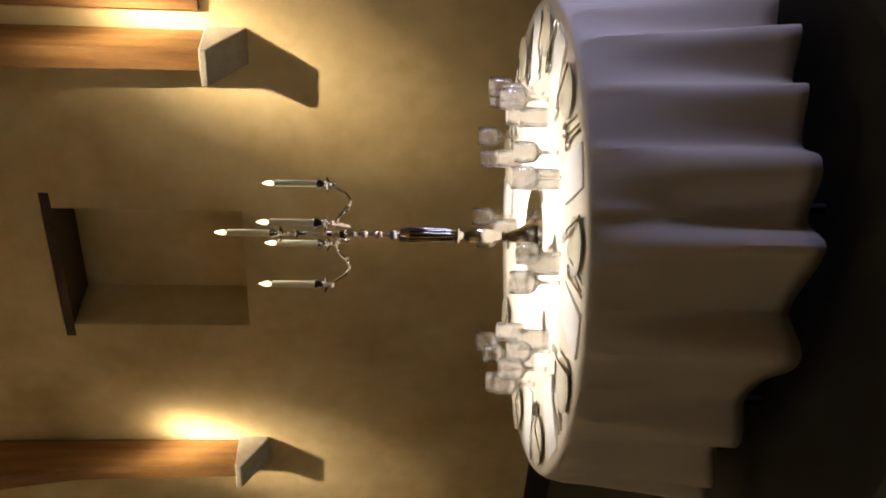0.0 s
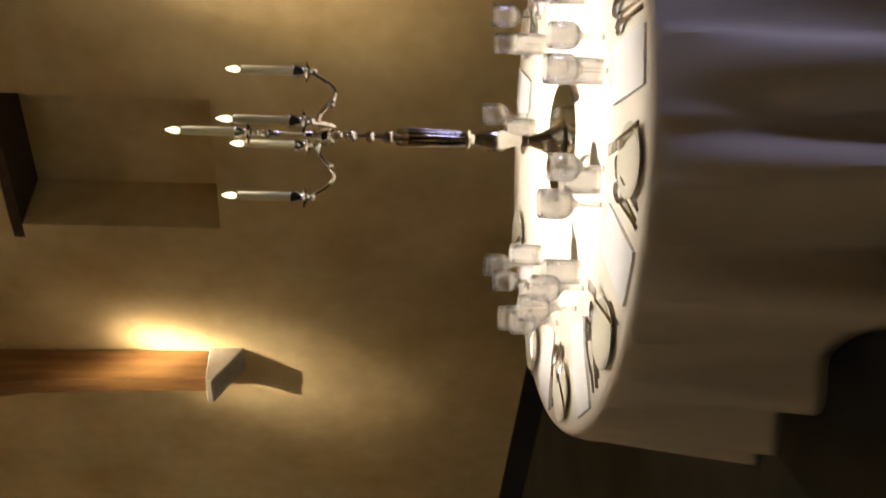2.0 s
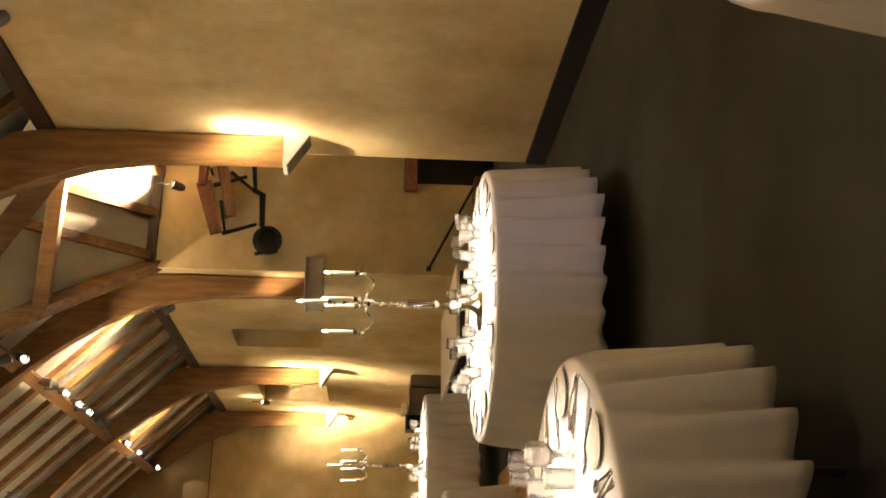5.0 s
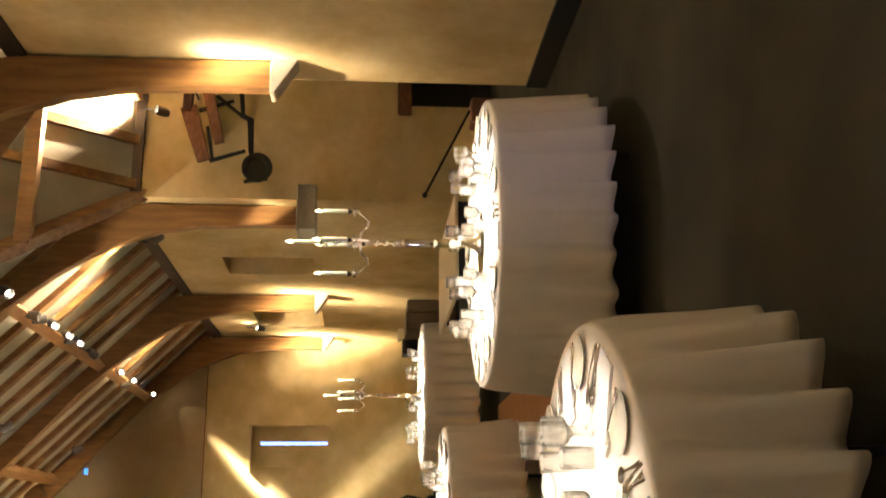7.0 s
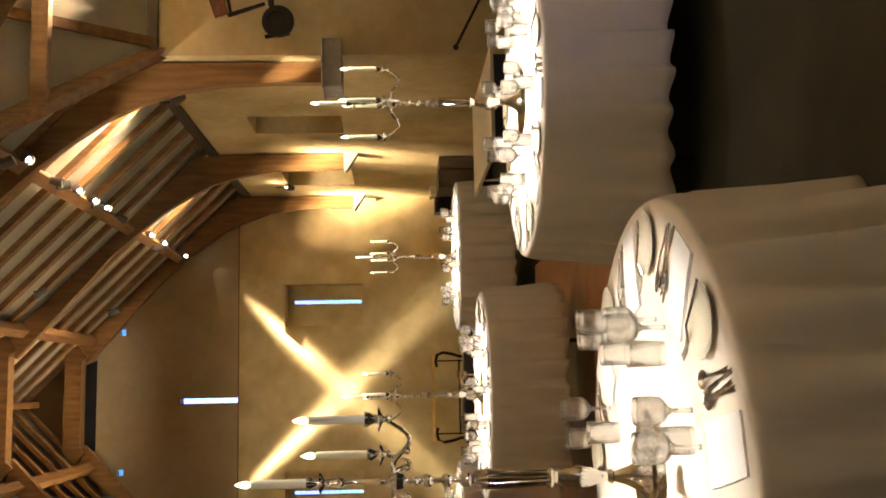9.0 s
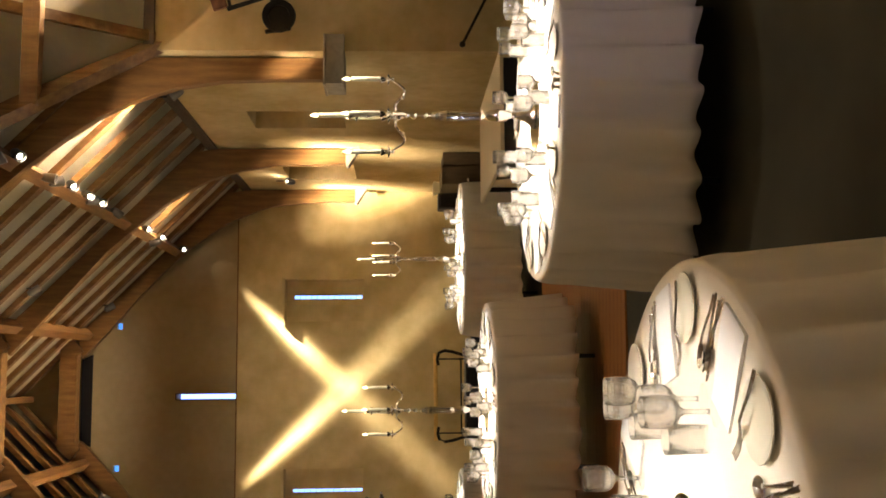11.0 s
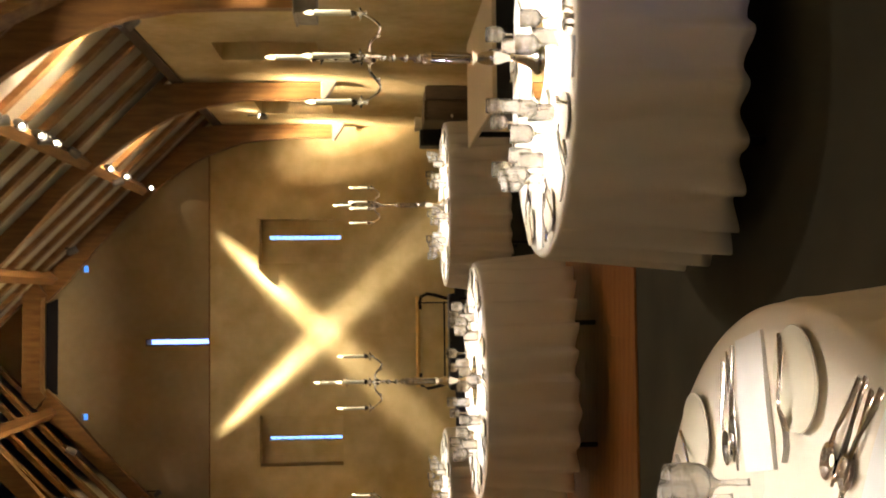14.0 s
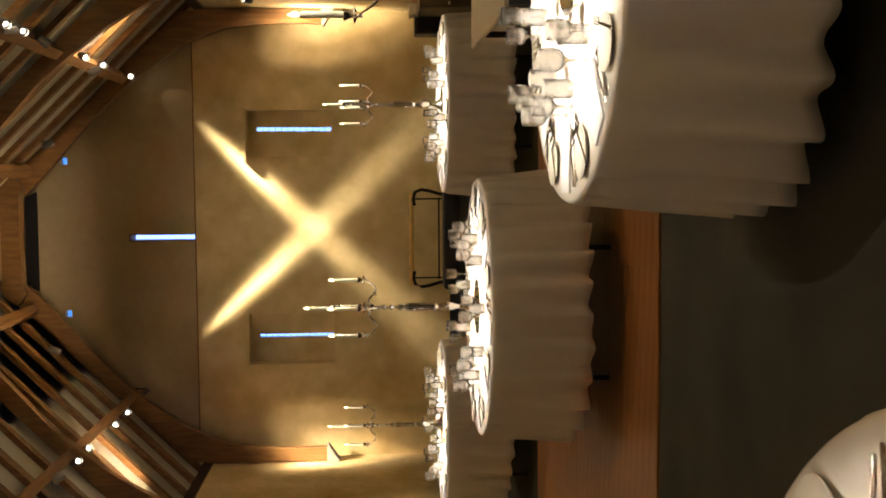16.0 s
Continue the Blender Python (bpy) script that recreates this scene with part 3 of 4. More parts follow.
def candelabra():
    c = thing("candelabra", "tall silver five-light candelabra with crystal stem and ivory candles", "candelabra", "table candelabra", (0, 0, TOP + 0.010))
    part("foot", lathe([(0, 0.0), (0.064, 0.0), (0.066, 0.006), (0.061, 0.012), (0.052, 0.018), (0.038, 0.032), (0.026, 0.055), (0.018, 0.078), (0.014, 0.092), (0, 0.092)], 32), SILVER, c, "domed silver foot", smooth=True)
    part("stem_bulb", lathe([(0.012, 0.092), (0.020, 0.10), (0.012, 0.112), (0.014, 0.125), (0.024, 0.155), (0.030, 0.19), (0.024, 0.225), (0.013, 0.245), (0.016, 0.252), (0.012, 0.258)], 20), SILVER, c, smooth=True)
    part("ring", lathe([(0.012, 0.256), (0.026, 0.258), (0.028, 0.264), (0.026, 0.27), (0.012, 0.272)], 24), SILVER, c, smooth=True)
    part("fluted_column", lathe([(0.018, 0.272), (0.020, 0.29), (0.023, 0.36), (0.025, 0.43), (0.022, 0.462), (0.012, 0.468)], 48, flute=0.09, n=12), SILVER, c, "fluted polished column", smooth=True, angle=60)
    part("fluted_column", lathe([(0.0185, 0.275), (0.0265, 0.43)], 12), CRYSTAL, c, "clear crystal sleeve")
    prof = [(0.010, 0.466)]
    for z, r in ((0.485, 0.020), (0.536, 0.017), (0.588, 0.018), (0.622, 0.013)):
        prof += [(0.0075, z - r - 0.003)] + [(max(0.0075, r * math.cos(a)), z + r * math.sin(a)) for a in (-1.15, -0.75, -0.38, 0, 0.38, 0.75, 1.15)] + [(0.0075, z + r + 0.003)]
    prof += [(0.008, 0.645), (0.022, 0.652), (0.027, 0.668), (0.020, 0.684), (0.010, 0.694), (0.013, 0.71), (0.008, 0.72), (0.008, 0.80), (0.016, 0.815), (0.009, 0.83), (0.009, 0.865)]
    part("upper_stem", lathe(prof, 20), SILVER, c, smooth=True)

    def holder(x, y, z, parent):
        part("drip_pan", lathe([(0.006, z - 0.05), (0.012, z - 0.043), (0.007, z - 0.036), (0.010, z - 0.03), (0.030, z - 0.022), (0.032, z - 0.018), (0.012, z - 0.016), (0.013, z - 0.004), (0.019, z + 0.006), (0.021, z + 0.016), (0.015, z + 0.018), (0, z + 0.018)], 20, at=(x, y, 0)), SILVER, parent, smooth=True)
        part("candle", lathe([(0.0115, z + 0.012), (0.0115, z + 0.155), (0.009, z + 0.160), (0.003, z + 0.162), (0, z + 0.162)], 14, at=(x, y, 0)), WAX, parent, "ivory candle", smooth=True)
        part("flame_bulb", lathe([(0.004, z + 0.162), (0.0085, z + 0.168), (0.0095, z + 0.176), (0.007, z + 0.188), (0.003, z + 0.198), (0, z + 0.203)], 12, at=(x, y, 0)), FLAME, parent, "glowing pointed candle bulb", smooth=True)

    holder(0, 0, 0.887, c)
    for k in range(4):
        a = math.radians(90 * k)
        ca, sa = math.cos(a), math.sin(a)
        pts = []
        for t in range(15):
            u = t / 14
            r = 0.018 + 0.152 * u
            z = 0.672 + 0.024 * math.sin(u * 2.1 * math.pi) * (1 - 0.3 * u) - 0.030 * math.sin(math.pi * u) + 0.020 * u ** 3
            pts.append((r * ca, r * sa, z))
        pts += [(0.172 * ca, 0.172 * sa, 0.70)]
        arm = part("arm", tube(pts, 0.0068, 8, taper=0.75), SILVER, c, "curled silver arm", smooth=True)
        part("scroll", lathe([(0, -0.011), (0.008, -0.008), (0.011, 0), (0.008, 0.008), (0, 0.011)], 12, at=(0.085 * ca, 0.085 * sa, 0.642)), SILVER, arm, smooth=True)
        holder(0.172 * ca, 0.172 * sa, 0.732, arm)
    return c


def mirror_base():
    return solid("mirror_plate", lathe([(0, 0.0045), (0.168, 0.0045), (0.172, 0.006), (0.172, 0.009), (0.168, 0.0105), (0, 0.0105)], 64), MIRROR, "round mirror plate under a candelabra", "mirror", "table mirrors")


# tableware, each built once about the origin, lying on z = 0; outwards is +x
def side_plate():
    return solid("side_plate", lathe([(0, 0.003), (0.045, 0.003), (0.048, 0.0), (0.052, 0.003), (0.062, 0.008), (0.080, 0.013), (0.0825, 0.015), (0.0815, 0.0165), (0.062, 0.011), (0.050, 0.007), (0, 0.0065)], 40), CHINA, "round cream china side plate", "plate", "side plates", smooth=True, angle=70)


def strip(sections, thick=0.0036):
    """A flat bar along x: (x, half width, height) sections, rounded over a little."""
    bm = bmesh.new()
    rows = []
    for x, w, z in sections:
        rows.append([bm.verts.new(p) for p in ((x, -w, z), (x, -w * 0.5, z + thick), (x, w * 0.5, z + thick), (x, w, z), (x, 0, z - thick * 0.3))])
    for a, b in zip(rows, rows[1:]):
        for k in range(5):
            bm.faces.new((a[k], b[k], b[(k + 1) % 5], a[(k + 1) % 5]))
    bm.faces.new(rows[0])
    bm.faces.new(rows[-1][::-1])
    return bm


def fork():
    bm = strip([(0.098, 0.0045, 0.001), (0.093, 0.0078, 0.001), (0.055, 0.0056, 0.003), (0.0, 0.0032, 0.010), (-0.02, 0.004, 0.012), (-0.035, 0.011, 0.008), (-0.055, 0.0125, 0.004)])
    for k in range(4):
        y = -0.0105 + 0.007 * k
        b2 = [(x, y + d, z) for x, z in ((-0.055, 0.004), (-0.08, 0.004), (-0.102, 0.010)) for d in (-0.0018, 0.0018)]
        vs = [bm.verts.new(p) for p in b2] + [bm.verts.new((p[0], p[1], p[2] + 0.002)) for p in b2]
        for i in (0, 2):
            bm.faces.new((vs[i], vs[i + 1], vs[i + 3], vs[i + 2]))
            bm.faces.new((vs[i + 6], vs[i + 8], vs[i + 9], vs[i + 7]))
            bm.faces.new((vs[i], vs[i + 2], vs[i + 8], vs[i + 6]))
            bm.faces.new((vs[i + 1], vs[i + 7], vs[i + 9], vs[i + 3]))
    return solid("fork", bm, STEEL, "polished steel dinner fork with four tines", "fork", "forks", smooth=True, angle=40)


def knife():
    bm = strip([(0.098, 0.004, 0.001), (0.094, 0.0072, 0.001), (0.05, 0.0062, 0.001), (0.016, 0.0042, 0.001), (0.010, 0.0055, 0.001), (0.0, 0.0072, 0.001), (-0.05, 0.0082, 0.001), (-0.088, 0.0066, 0.001), (-0.104, 0.002, 0.001)], 0.003)
    return solid("knife", bm, STEEL, "polished steel dinner knife", "knife", "knives", smooth=True, angle=40)


def spoon():
    bm = strip([(0.098, 0.0045, 0.001), (0.093, 0.0078, 0.001), (0.055, 0.0056, 0.003), (0.0, 0.0032, 0.010), (-0.028, 0.0045, 0.010)])
    n = 14
    rings = []
    for f, h in ((1.0, 0.009), (0.82, 0.004), (0.5, 0.0015), (0.0, 0.001)):
        if f == 0:
            rings.append([bm.verts.new((-0.060, 0, h))])
        else:
            rings.append([bm.verts.new((-0.060 + 0.033 * f * math.cos(2 * math.pi * k / n), 0.0215 * f * math.sin(2 * math.pi * k / n), h)) for k in range(n)])
    for a, b in zip(rings, rings[1:]):
        for k in range(n):
            j = (k + 1) % n
            bm.faces.new((a[k], a[j], b[j], b[k]) if len(b) > 1 else (a[k], a[j], b[0]))
    return solid("soup_spoon", bm, STEEL, "polished steel soup spoon", "spoon", "spoons", smooth=True, angle=60)


def napkin(fold):
    """A linen napkin folded to a long rectangle, its edges a little raised."""
    bm = bmesh.new()
    nx, ny, L, W = 10, 6, 0.230, 0.128
    top, low = {}, {}
    for i in range(nx + 1):
        for j in range(ny + 1):
            u, v = i / nx - 0.5, j / ny - 0.5
            lift = 0.006 * max(0, abs(v) * 2 - 0.55) ** 1.5 + 0.004 * math.sin(5 * u + fold) * abs(v)
            x, y = L * u, W * v * (1 + 0.05 * math.sin(3 * u + fold))
            top[i, j] = bm.verts.new((x, y, 0.0075 + lift))
            low[i, j] = bm.verts.new((x, y, 0.001 + 0.6 * lift))
    for i in range(nx):
        for j in range(ny):
            bm.faces.new((top[i, j], top[i + 1, j], top[i + 1, j + 1], top[i, j + 1]))
            bm.faces.new((low[i, j], low[i, j + 1], low[i + 1, j + 1], low[i + 1, j]))
    edge = [(i, 0) for i in range(nx)] + [(nx, j) for j in range(ny)] + [(i, ny) for i in range(nx, 0, -1)] + [(0, j) for j in range(ny, 0, -1)]
    for a, b in zip(edge, edge[1:] + edge[:1]):
        bm.faces.new((top[a], low[a], low[b], top[b]))
    ob = solid("napkin", bm, NAPKIN, "white linen napkin folded to a long rectangle", "napkin", "napkins", smooth=True, angle=50)
    return ob


def goblet(h, r, label):
    pr = [(0.0, 0.0005), (0.031, 0.0005), (0.033, 0.002), (0.022, 0.005), (0.008, 0.010), (0.0052, 0.022), (0.0056, h * 0.42), (0.011, h * 0.48), (r * 0.72, h * 0.535), (r * 0.96, h * 0.62), (r, h * 0.74), (r * 0.985, h * 0.88), (r * 0.95, h - 0.001), (r * 0.935, h),
          (r * 0.91, h - 0.001), (r * 0.945, h * 0.88), (r * 0.955, h * 0.74), (r * 0.90, h * 0.63), (r * 0.62, h * 0.56), (0.006, h * 0.52), (0, h * 0.52)]
    return solid("wine_glass", lathe(pr, 28), GLASS, label, "glass", "glasses", smooth=True, angle=60)


def tumbler():
    pr = [(0, 0.0005), (0.029, 0.0005), (0.031, 0.004), (0.034, 0.094), (0.0333, 0.095), (0.032, 0.094), (0.029, 0.016), (0, 0.013)]
    return solid("tumbler", lathe(pr, 36, flute=0.02, n=12), GLASS, "short clear fluted water tumbler", "glass", "glasses", smooth=True, angle=60)


protos = dict(plate=side_plate(), fork=fork(), knife=knife(), spoon=spoon(), napkin=napkin(0.4), napkin2=napkin(2.1), big=goblet(0.160, 0.036, "tall stemmed wine glass, empty"), small=goblet(0.143, 0.033, "small stemmed wine glass, empty"), tumbler=tumbler())
for k in ("big", "small", "tumbler"):
    protos[k].visible_shadow = False
used = set()


def put(kind, m):
    """The first of a kind is moved to its place, later ones are copied."""
    ob = protos[kind]
    if kind in used:
        return copy_thing(ob, m)
    used.add(kind)
    ob.matrix_basis = m
    return ob


CANDLE_Z = Matrix.Diagonal((1, 1, 0.987, 1))
first = None
for k, (at, hem, turn) in enumerate(TABLES):
    rnd = random.Random(50 + k)
    round_table(at)
    tablecloth(at, hem, 11 + k, HEM_DIPS[k])
    z = TOP + 0.0055
    mp = mirror_base()
    mid = (at[0] + STAND[k][0], at[1] + STAND[k][1])
    mp.matrix_basis = pose(*mid, TOP)
    m = pose(*mid, TOP + 0.0108, 0, 0, CANDLE_TURN[k])
    if first is None:
        first = candelabra()
        first.matrix_basis = m @ CANDLE_Z
    else:
        copy_thing(first, m)
    for s in range(SEATING[k][0]):
        th = turn + SEATING[k][1] * (s - 4) + rnd.uniform(-2, 2)
        seat = pose(at[0], at[1], z, 0, 0, th)

        def lay(kind, r, off, rz=0.0, dz=0.0):
            j = rnd.uniform
            put(kind, seat @ pose(r + j(-0.006, 0.006), off + j(-0.006, 0.006), dz, 0, 0, rz + j(-4, 4)))

        lay("plate", 0.660, -0.173)
        lay("fork", 0.640, -0.122, 2, 0.014)
        lay("napkin" if (s + k) % 2 else "napkin2", 0.640, 0.030)
        lay("knife", 0.628, 0.150, -2)
        lay("knife", 0.634, 0.167, -2)
        lay("spoon", 0.618, 0.186, -3)
        lay("spoon", 0.640, 0.133, -2)
        lay("big", 0.500, 0.060, rnd.uniform(0, 90))
        lay("small", 0.470, 0.150, rnd.uniform(0, 90))
        lay("tumbler", 0.415, 0.085, rnd.uniform(0, 90))


# ---------------------------------------------------------------- spotlights
def spotlight(at, to, label="small metal spotlight on a roof beam", size=1.2, drop=0.16):
    """A track spot: housing, glowing face, and a bracket up to the beam."""
    t = thing("spotlight", label, "spotlight", "roof spotlights", at)
    d = (Vector(to) - Vector(at)).normalized()
    q = (-d).to_track_quat("Z", "Y").to_matrix().to_4x4()

    def turned(bm):
        bmesh.ops.transform(bm, matrix=q @ Matrix.Scale(size, 4), verts=bm.verts[:])
        return bm

    part("housing", turned(lathe([(0, 0.13), (0.030, 0.12), (0.040, 0.09), (0.046, 0.0), (0.040, 0.0), (0.036, 0.02), (0, 0.022)], 20)), SPOTBODY, t, smooth=True)
    part("lamp_face", turned(lathe([(0, 0.020), (0.034, 0.0215)], 20)), BULB, t, "bright halogen face")
    part("bracket", tube([(0, 0, 0.04), (0, 0, drop)], 0.010, 6), IRON, t)
    return t


def lit(name, at, to, watts, deg, blend=0.6, color=WARM, size=0.03):
    spotlight(at, to)
    d = (Vector(to) - Vector(at)).normalized()
    spot(name, Vector(at) + d * 0.03, to, watts, deg, blend, size, color)


# table lights
for k, (p, w, deg) in enumerate(TABLE_LAMPS):
    c = TABLES[k][0]
    lit("table_spot", p, (c[0], c[1], TOP), w, deg, 1.0, TABLE_WARM, 0.04)
    near = (p[0] - 0.03 * (p[0] - c[0]), p[1] - 0.03 * (p[1] - c[1]), p[2] - 0.12)
    reach = (Vector(p) - Vector((c[0], c[1], TOP))).length
    spot("table_wide", near, (c[0], c[1], TOP), TABLE_WIDE * (reach / 4.1) ** 2 * (0.5 if k == 2 else 0.8 if k == 0 else 1), math.degrees(2 * math.atan(0.81 / reach)), 0.4, 0.04, TABLE_WARM)
    if k != 2:
        spot("table_spill", near, (c[0], c[1], TOP), TABLE_SPILL, 56, 1.0, 0.04, TABLE_WARM)
# lights along the walls: each lamp's beam falls off softly from a narrow core to a wide skirt
NEAR_BEAM = ((4.2, 0.90), (6.5, 0.45), (9.5, 0.25), (14, 0.22), (24, 0.05))
FAR_BEAM = ((4.2, 0.45), (6.5, 0.30), (10, 0.30), (15, 0.40), (24, 0.12))
for y in POSTS:
    for s in (1, -1):
        xw = X_WALL if s == 1 else X_LEFT
        corb = Vector((xw, y - 0.13, 2.26))
        slope = Vector((-s * 0.27, -0.19, 0.45))
        at = corb + slope * 7.6
        aim = corb + Vector((0, 0.05, 0.05))
        corner = s == 1 and abs(y - 9.65) < 0.1
        aim += Vector((-0.1, 0, 0.16)) * corner
        spotlight(at, aim)
        beam_of = (FAR_BEAM if y > 10 else NEAR_BEAM) if (s == 1 or y > 9) else NEAR_BEAM[:1]
        skirt = 1.35 if y < 2 else 0.75 if y < 5 else 0.75 if y < 9 else 1.5 if y > 16 and s == 1 else 1.0
        for k, (deg, share) in enumerate(beam_of[:1] if corner else beam_of):
            share *= skirt if k > 1 else 1
            low = Vector((0, 0.075, -0.17)) * max(0, k - 1)
            spot("wall_spot", at + slope * (0.015 + 0.004 * k), aim + low, WALL_W * share * (0.5 if corner else 1), deg, 1.0, 0.03, WARM)
        if (s == 1 and not corner) or y > 10:
            spot("wall_spill", at + slope * 0.05, corb + Vector((0, 0, -0.5)), SPILL_W * (0.7 if y < 2 else 1), 46, 1.0, 0.03, WARM)
# two crossing beams that graze the gable, each with a soft throat near its lamp and a faint wide rim
for s in (1, -1):
    at, way = Vector((-1.47 + s * 2.44, 17.10, 4.86)), Vector((-s * 0.69, 0, -0.725))
    cross = at + way * 3.5 + Vector((0, 0.2, 0))
    spotlight(at, cross, size=0.95, drop=0.27)
    for k, (deg, share) in enumerate(((6.5, 0.42), (9.5, 0.30), (12.5, 0.09), (16, 0.032))):
        spot("gable_spot", at + way * (0.02 + 0.004 * k), cross, GABLE_W * share, deg, 1.0, 0.03, (1.0, 0.86, 0.64))
    if s == 1:
        spot("gable_rim", at + way * 0.04, at + way * 1.2 + Vector((0, 0.2, 0)), 2.2, 46, 0.12, 0.008, WARM)
# uplights on the wall plates, washing the roof slopes
for x, y in ((X_WALL - 0.10, 10.75), (X_WALL - 0.10, 14.55), (X_LEFT + 0.10, 10.75), (X_LEFT + 0.10, 14.55), (X_WALL - 0.1, 4.6), (X_LEFT + 0.1, 4.6), (X_WALL - 0.1, 1.6), (X_LEFT + 0.1, 1.6)):
    s = 1 if x > X_MID else -1
    lit("roof_uplight", (x, y, 3.86), (x - s * 0.42, y, 4.50), ROOF_W * (1 if s == 1 else 0.9), 98, 1.0)
    # fill added across the hall to lift the roof plaster, without a fixture
    spot("roof_fill", (x - s * 0.06, y, 3.96), (X_MID - s * 1.7, y, 5.2), 55, 58, 1.0, 0.04, WARM)
lit("roof_uplight", (2.84, 9.345, 3.62), (2.95, 8.6, 4.6), WING_W, 100, 0.8)
lit("wing_wash", (0.76, 9.0, 4.93), (2.6, 9.42, 1.4), 70, 62, 0.7, WARM, 0.02)
# soft fill added out of view to brighten the wing wall
lit("wing_fill", (3.7, 7.0, 4.3), (2.4, 9.42, 2.4), WING_DOWN, 100, 1.0, WARM, 0.8)
# fill lamps added along the purlins, over the middle of the hall, to lift cloths and floor
for at, to, k in (((0.82, 6.0, 4.94), (-1.7, 7.0, 0.2), 1.6), ((-4.02, 14.06, 4.94), (-1.8, 11.0, 0.4), 1.2), ((0.82, -2.0, 4.94), (-0.6, 2.6, 0.4), 0.55), ((0.82, 1.9, 4.94), (-1.6, 1.5, 0.2), 0.6), ((-4.02, 5.4, 4.94), (0.2, 5.2, 0.2), 0.7), ((-4.02, 0.9, 4.94), (-0.4, 0.2, 0.3), 1.5), ((-4.02, -2.4, 4.94), (-1.0, 2.4, 0.3), 0.95)):
    lit("hall_fill", at, to, FILL_W * k, 105, 1.0, WARM, 0.06)
# two more added fills that brighten the gable evenly
for x in (0.82, -4.02):
    lit("gable_fill", (x, 12.9, 4.94), (-1.6, 17.3, 1.9), GABLE_FILL, 62, 1.0, WARM, 0.05)
# spots seen along the purlins
for y, to in ((9.4, (-0.5, 8, 3)), (10.6, (1.5, 12, 3)), (11.0, (-0.6, 9.2, 3)), (11.6, (-1, 9, 1.2)), (12.1, (-1, 9, 1.2)), (11.85, (1.5, 14, 3)), (14.4, (-1, 11, 1)), (15.25, (-1, 10, 1)), (16.8, (-1, 10, 1))):
    spotlight((0.84, y, 4.93), to)
for y in (15.33, 16.05, 13.55):
    spotlight((-4.04, y, 4.93), (-2, 10, 1))
lit("niche_spot", (0.76, 15.0, 4.93), (1.98, 16.08, 2.6), 420, 17, 0.8)
lit("wall_uplight", (X_WALL - 0.06, 15.92, 3.17), (X_WALL - 0.03, 15.7, 3.5), 16, 90, 0.8)

# ---------------------------------------------------------------- side table, cabinet and gable bench
t = thing("trestle_table", "cream-topped trestle table with dark legs, nothing on it", "table", "", (0.16, 6.32, 0))
part("tabletop", box(bmesh.new(), 0, 0.76, 0, 1.6, 0.725, 0.75, 0.004), CREAM, t, "plain cream top")
for x in (0.08, 0.68):
    for y in (0.15, 1.45):
        part("leg", tube([(x, y, 0), (x, y, 0.73)], 0.02, 8), IRON, t)
for y in (0.15, 1.45):
    part("rail", box(bmesh.new(), 0.06, 0.70, y - 0.015, y + 0.015, 0.30, 0.34), IRON, t)
# black panel puts the shade under the table top into a solid part
part("dark_space", box(bmesh.new(), 0.04, 0.72, 0.06, 0.09, 0.40, 0.722), SKIRT, t, "black panel for the dark space under the top")

t = thing("cabinet", "drab brown wooden cabinet against the plaster wall", "cabinet", "", (1.42, 13.95, 0))
part("body", box(bmesh.new(), 0, 0.26, 0, 0.75, 0.04, 0.76, 0.006), DRAB, t)
part("top", box(bmesh.new(), -0.012, 0.262, -0.02, 0.77, 0.76, 0.785, 0.005), DRAB, t)
part("side_unit", box(bmesh.new(), 0.266, 0.455, 0.02, 0.75, 0.04, 0.765, 0.006), DRAB, t)
part("door", box(bmesh.new(), 0.015, 0.245, -0.018, -0.001, 0.08, 0.74, 0.004), DRAB, t)
part("knob", lathe([(0, 0), (0.02, 0.004), (0.026, 0.02), (0.014, 0.034), (0, 0.036)], 14, at=(0.05, -0.03, 0.40)), CREAM, t, "pale round knob", smooth=True)
part("plinth", box(bmesh.new(), 0.01, 0.45, 0.03, 0.73, 0, 0.04), SKIRT, t)
t = thing("loudspeaker", "black loudspeaker box beside a wooden cabinet", "loudspeaker", "", (1.22, 14.9, 0))
part("body", box(bmesh.new(), 0, 0.24, 0, 0.32, 0, 0.80, 0.01), SKIRT, t)
part("grille", box(bmesh.new(), 0.02, 0.22, -0.012, -0.001, 0.05, 0.76, 0.004), IRON, t)
t = thing("storage_box", "tall narrow cream storage box beside a black loudspeaker", "box", "", (1.475, 14.9, 0))
part("body", box(bmesh.new(), 0, 0.15, 0, 0.3, 0, 0.83, 0.006), CREAM, t)
part("lid", box(bmesh.new(), -0.008, 0.158, -0.008, 0.308, 0.83, 0.87, 0.005), CREAM, t)

t = thing("iron_bench", "black iron bench with curled arms and a brass top rail", "bench", "", (X_MID, 16.6, 0))
part("top_rail", tube([(-0.72, 0.12, 0.79), (0.70, 0.12, 0.79)], 0.034, 12), BRASS, t, "warm brass top rail", smooth=True)
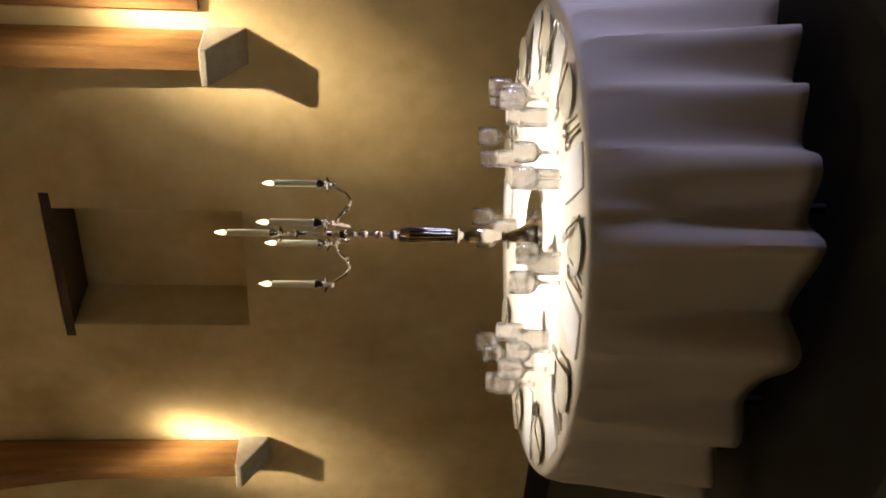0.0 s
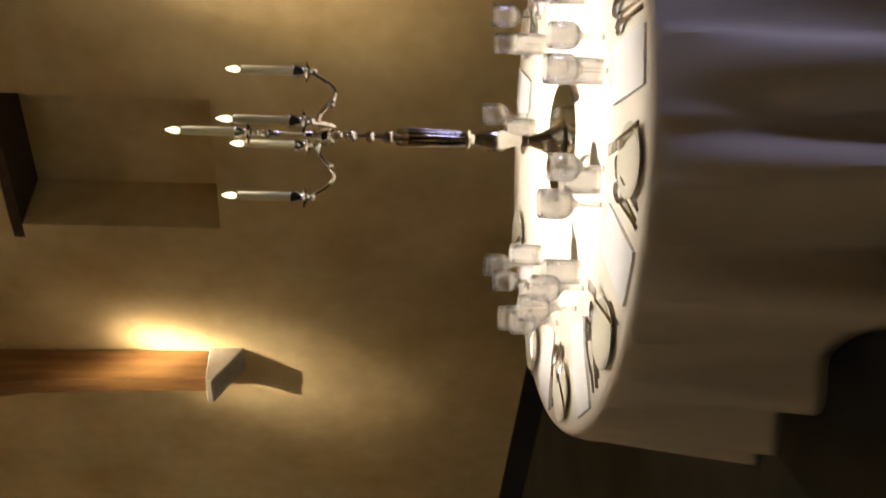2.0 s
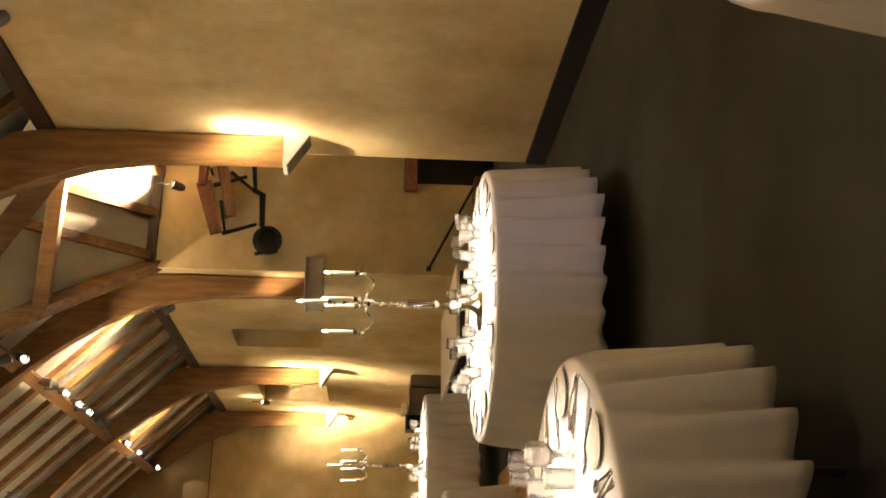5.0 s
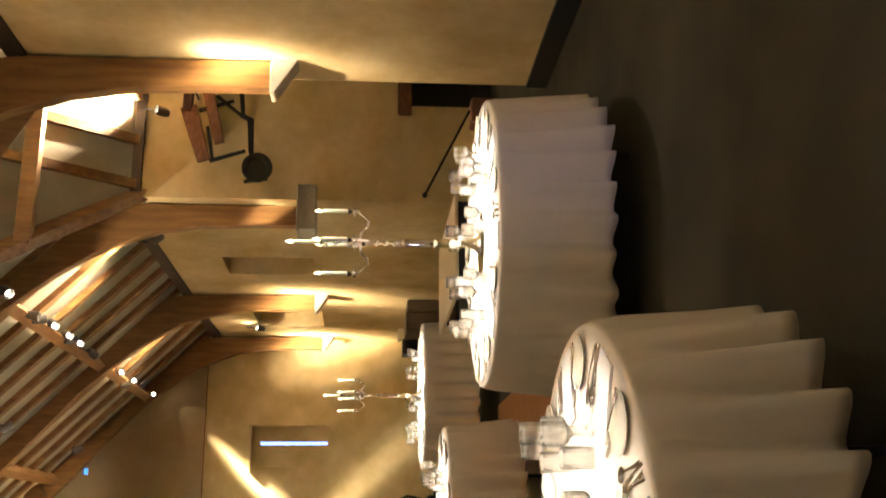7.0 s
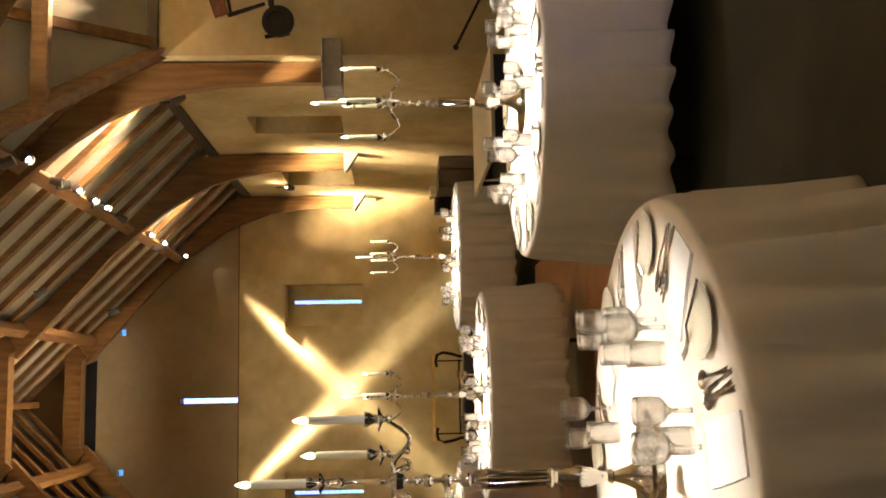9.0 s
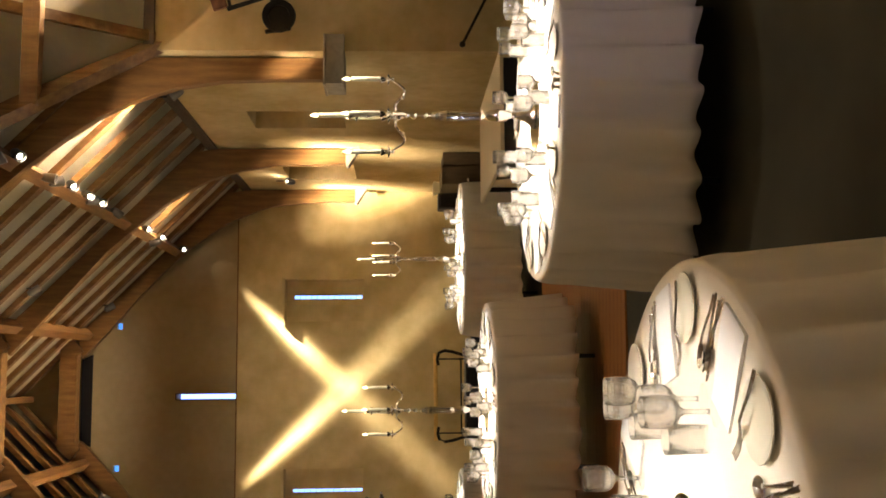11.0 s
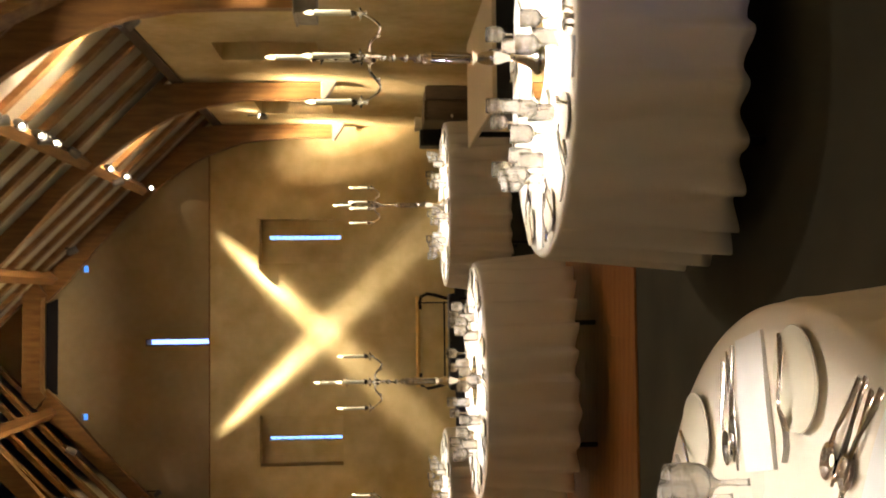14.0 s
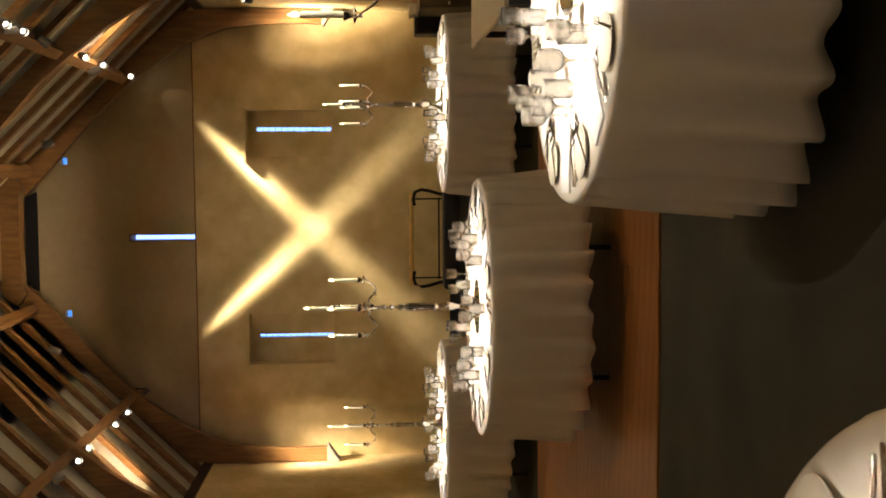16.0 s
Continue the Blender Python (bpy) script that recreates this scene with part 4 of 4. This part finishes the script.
for s in (1, -1):
    pts = [(s * 0.66, 0.10, 0.06), (s * 0.67, 0.10, 0.35), (s * 0.72, 0.10, 0.52), (s * 0.74, 0.10, 0.64), (s * 0.70, 0.10, 0.735), (s * 0.60, 0.10, 0.765), (s * 0.50, 0.10, 0.745)]
    part("arm", tube(pts, 0.026, 10), IRON, t, "curled black iron arm", smooth=True)
    part("inner_post", tube([(s * 0.60, 0.10, 0.30), (s * 0.60, 0.10, 0.74)], 0.012, 8), IRON, t, smooth=True)
    part("leg", tube([(s * 0.66, -0.25, 0.0), (s * 0.66, -0.25, 0.30)], 0.025, 8), IRON, t, smooth=True)
    part("leg", tube([(s * 0.66, 0.10, 0.0), (s * 0.66, 0.10, 0.30)], 0.025, 8), IRON, t, smooth=True)
part("seat", box(bmesh.new(), -0.74, 0.74, -0.32, 0.14, 0.16, 0.32, 0.02), SKIRT, t, "black padded seat")
part("rail", box(bmesh.new(), -0.62, 0.62, 0.09, 0.115, 0.36, 0.385), IRON, t)

# ---------------------------------------------------------------- wing: hearth, tool on the wall, iron rod
solid("hearth_lintel", box(bmesh.new(), 2.87, 4.3, Y_WING1 - 0.06, Y_WING1 + 0.2, 0.922, 1.07, 0.012), RUSTY, "reddish oak beam over the hearth", "lintel")
solid("hearth_block", box(bmesh.new(), 2.70, 2.97, Y_WING1 - 0.30, Y_WING1 - 0.005, 0, 0.30, 0.015), RUSTY, "low reddish wooden block beside the hearth", "block")
t = thing("fire_iron", "long black iron rod with a knob, leaning beside the hearth", "fire iron", "", (2.88, Y_WING1 - 0.15, 0.305))
part("shaft", tube([(0, 0, 0), (-0.93, 0.08, 0.475)], 0.014, 8), IRON, t, smooth=True)
part("knob", lathe([(0, -0.032), (0.024, -0.02), (0.032, 0), (0.024, 0.02), (0, 0.032)], 14, at=(-0.94, 0.08, 0.48)), IRON, t, smooth=True)

t = thing("antique_plough", "antique wooden plough with iron wheel hung on the wall", "farm tool", "", (2.6, Y_WING1 - 0.16, 2.9))


def bar(name, a, b, w, h, mat, label=""):
    a, b = Vector((a[0] - 2.6, 0, a[1] - 2.9)), Vector((b[0] - 2.6, 0, b[1] - 2.9))
    d = (b - a).normalized()
    n = Vector((-d.z, 0, d.x))
    bm = bmesh.new()
    pts = [(a + n * w), (b + n * w * 0.8), (b - n * w * 0.8), (a - n * w)]
    prism([(p.x, p.z) for p in pts], -h, h, bm)
    bmesh.ops.bevel(bm, geom=bm.edges[:], offset=min(w, h) * 0.25, segments=1, affect="EDGES")
    return part(name, bm, mat, t, label)


bar("beam", (3.16, 3.27), (2.78, 3.28), 0.055, 0.05, RUSTY, "reddish weathered wood")
bar("board", (2.84, 3.27), (2.24, 3.08), 0.085, 0.025, RUSTY, "reddish weathered board")
bar("board", (3.14, 3.10), (2.44, 2.93), 0.065, 0.025, RUSTY, "reddish weathered board")
bar("frame_bar", (2.80, 3.16), (2.92, 2.80), 0.018, 0.02, IRON)
bar("frame_bar", (2.97, 2.98), (2.74, 2.70), 0.018, 0.02, IRON)
bar("frame_bar", (2.24, 3.02), (2.36, 2.66), 0.018, 0.02, IRON)
bar("frame_bar", (3.14, 2.74), (2.76, 2.70), 0.026, 0.02, IRON)
bar("frame_bar", (2.76, 2.72), (2.70, 2.60), 0.026, 0.02, IRON)
bar("frame_bar", (2.72, 2.62), (2.34, 2.60), 0.034, 0.02, IRON)
bar("frame_bar", (2.62, 3.06), (2.24, 2.99), 0.018, 0.02, IRON)
bm = bmesh.new()
lathe([(0.10, -0.03), (0.155, -0.03), (0.16, 0), (0.155, 0.03), (0.10, 0.03), (0.095, 0), (0.10, -0.03)], 32, bm)
bmesh.ops.transform(bm, matrix=pose(2.17 - 2.6, -0.02, 2.53 - 2.9, 90), verts=bm.verts[:])
wheel = part("wheel", bm, IRON, t, "black iron wheel", smooth=True)
bm = lathe([(0, -0.015), (0.11, -0.012), (0.11, 0.012), (0, 0.015)], 24)
bmesh.ops.transform(bm, matrix=pose(2.17 - 2.6, -0.02, 2.53 - 2.9, 90), verts=bm.verts[:])
part("hub_disc", bm, IRON, wheel)
bar("axle_bracket", (2.34, 2.60), (2.17, 2.53), 0.02, 0.025, IRON)
bar("axle_bracket", (2.06, 2.42), (2.02, 2.66), 0.02, 0.02, IRON)
for x, z in ((3.0, 3.2), (2.5, 3.1)):
    part("hook", box(bmesh.new(), x - 2.61, x - 2.59, 0.0, 0.165, z - 2.91, z - 2.89), IRON, t)
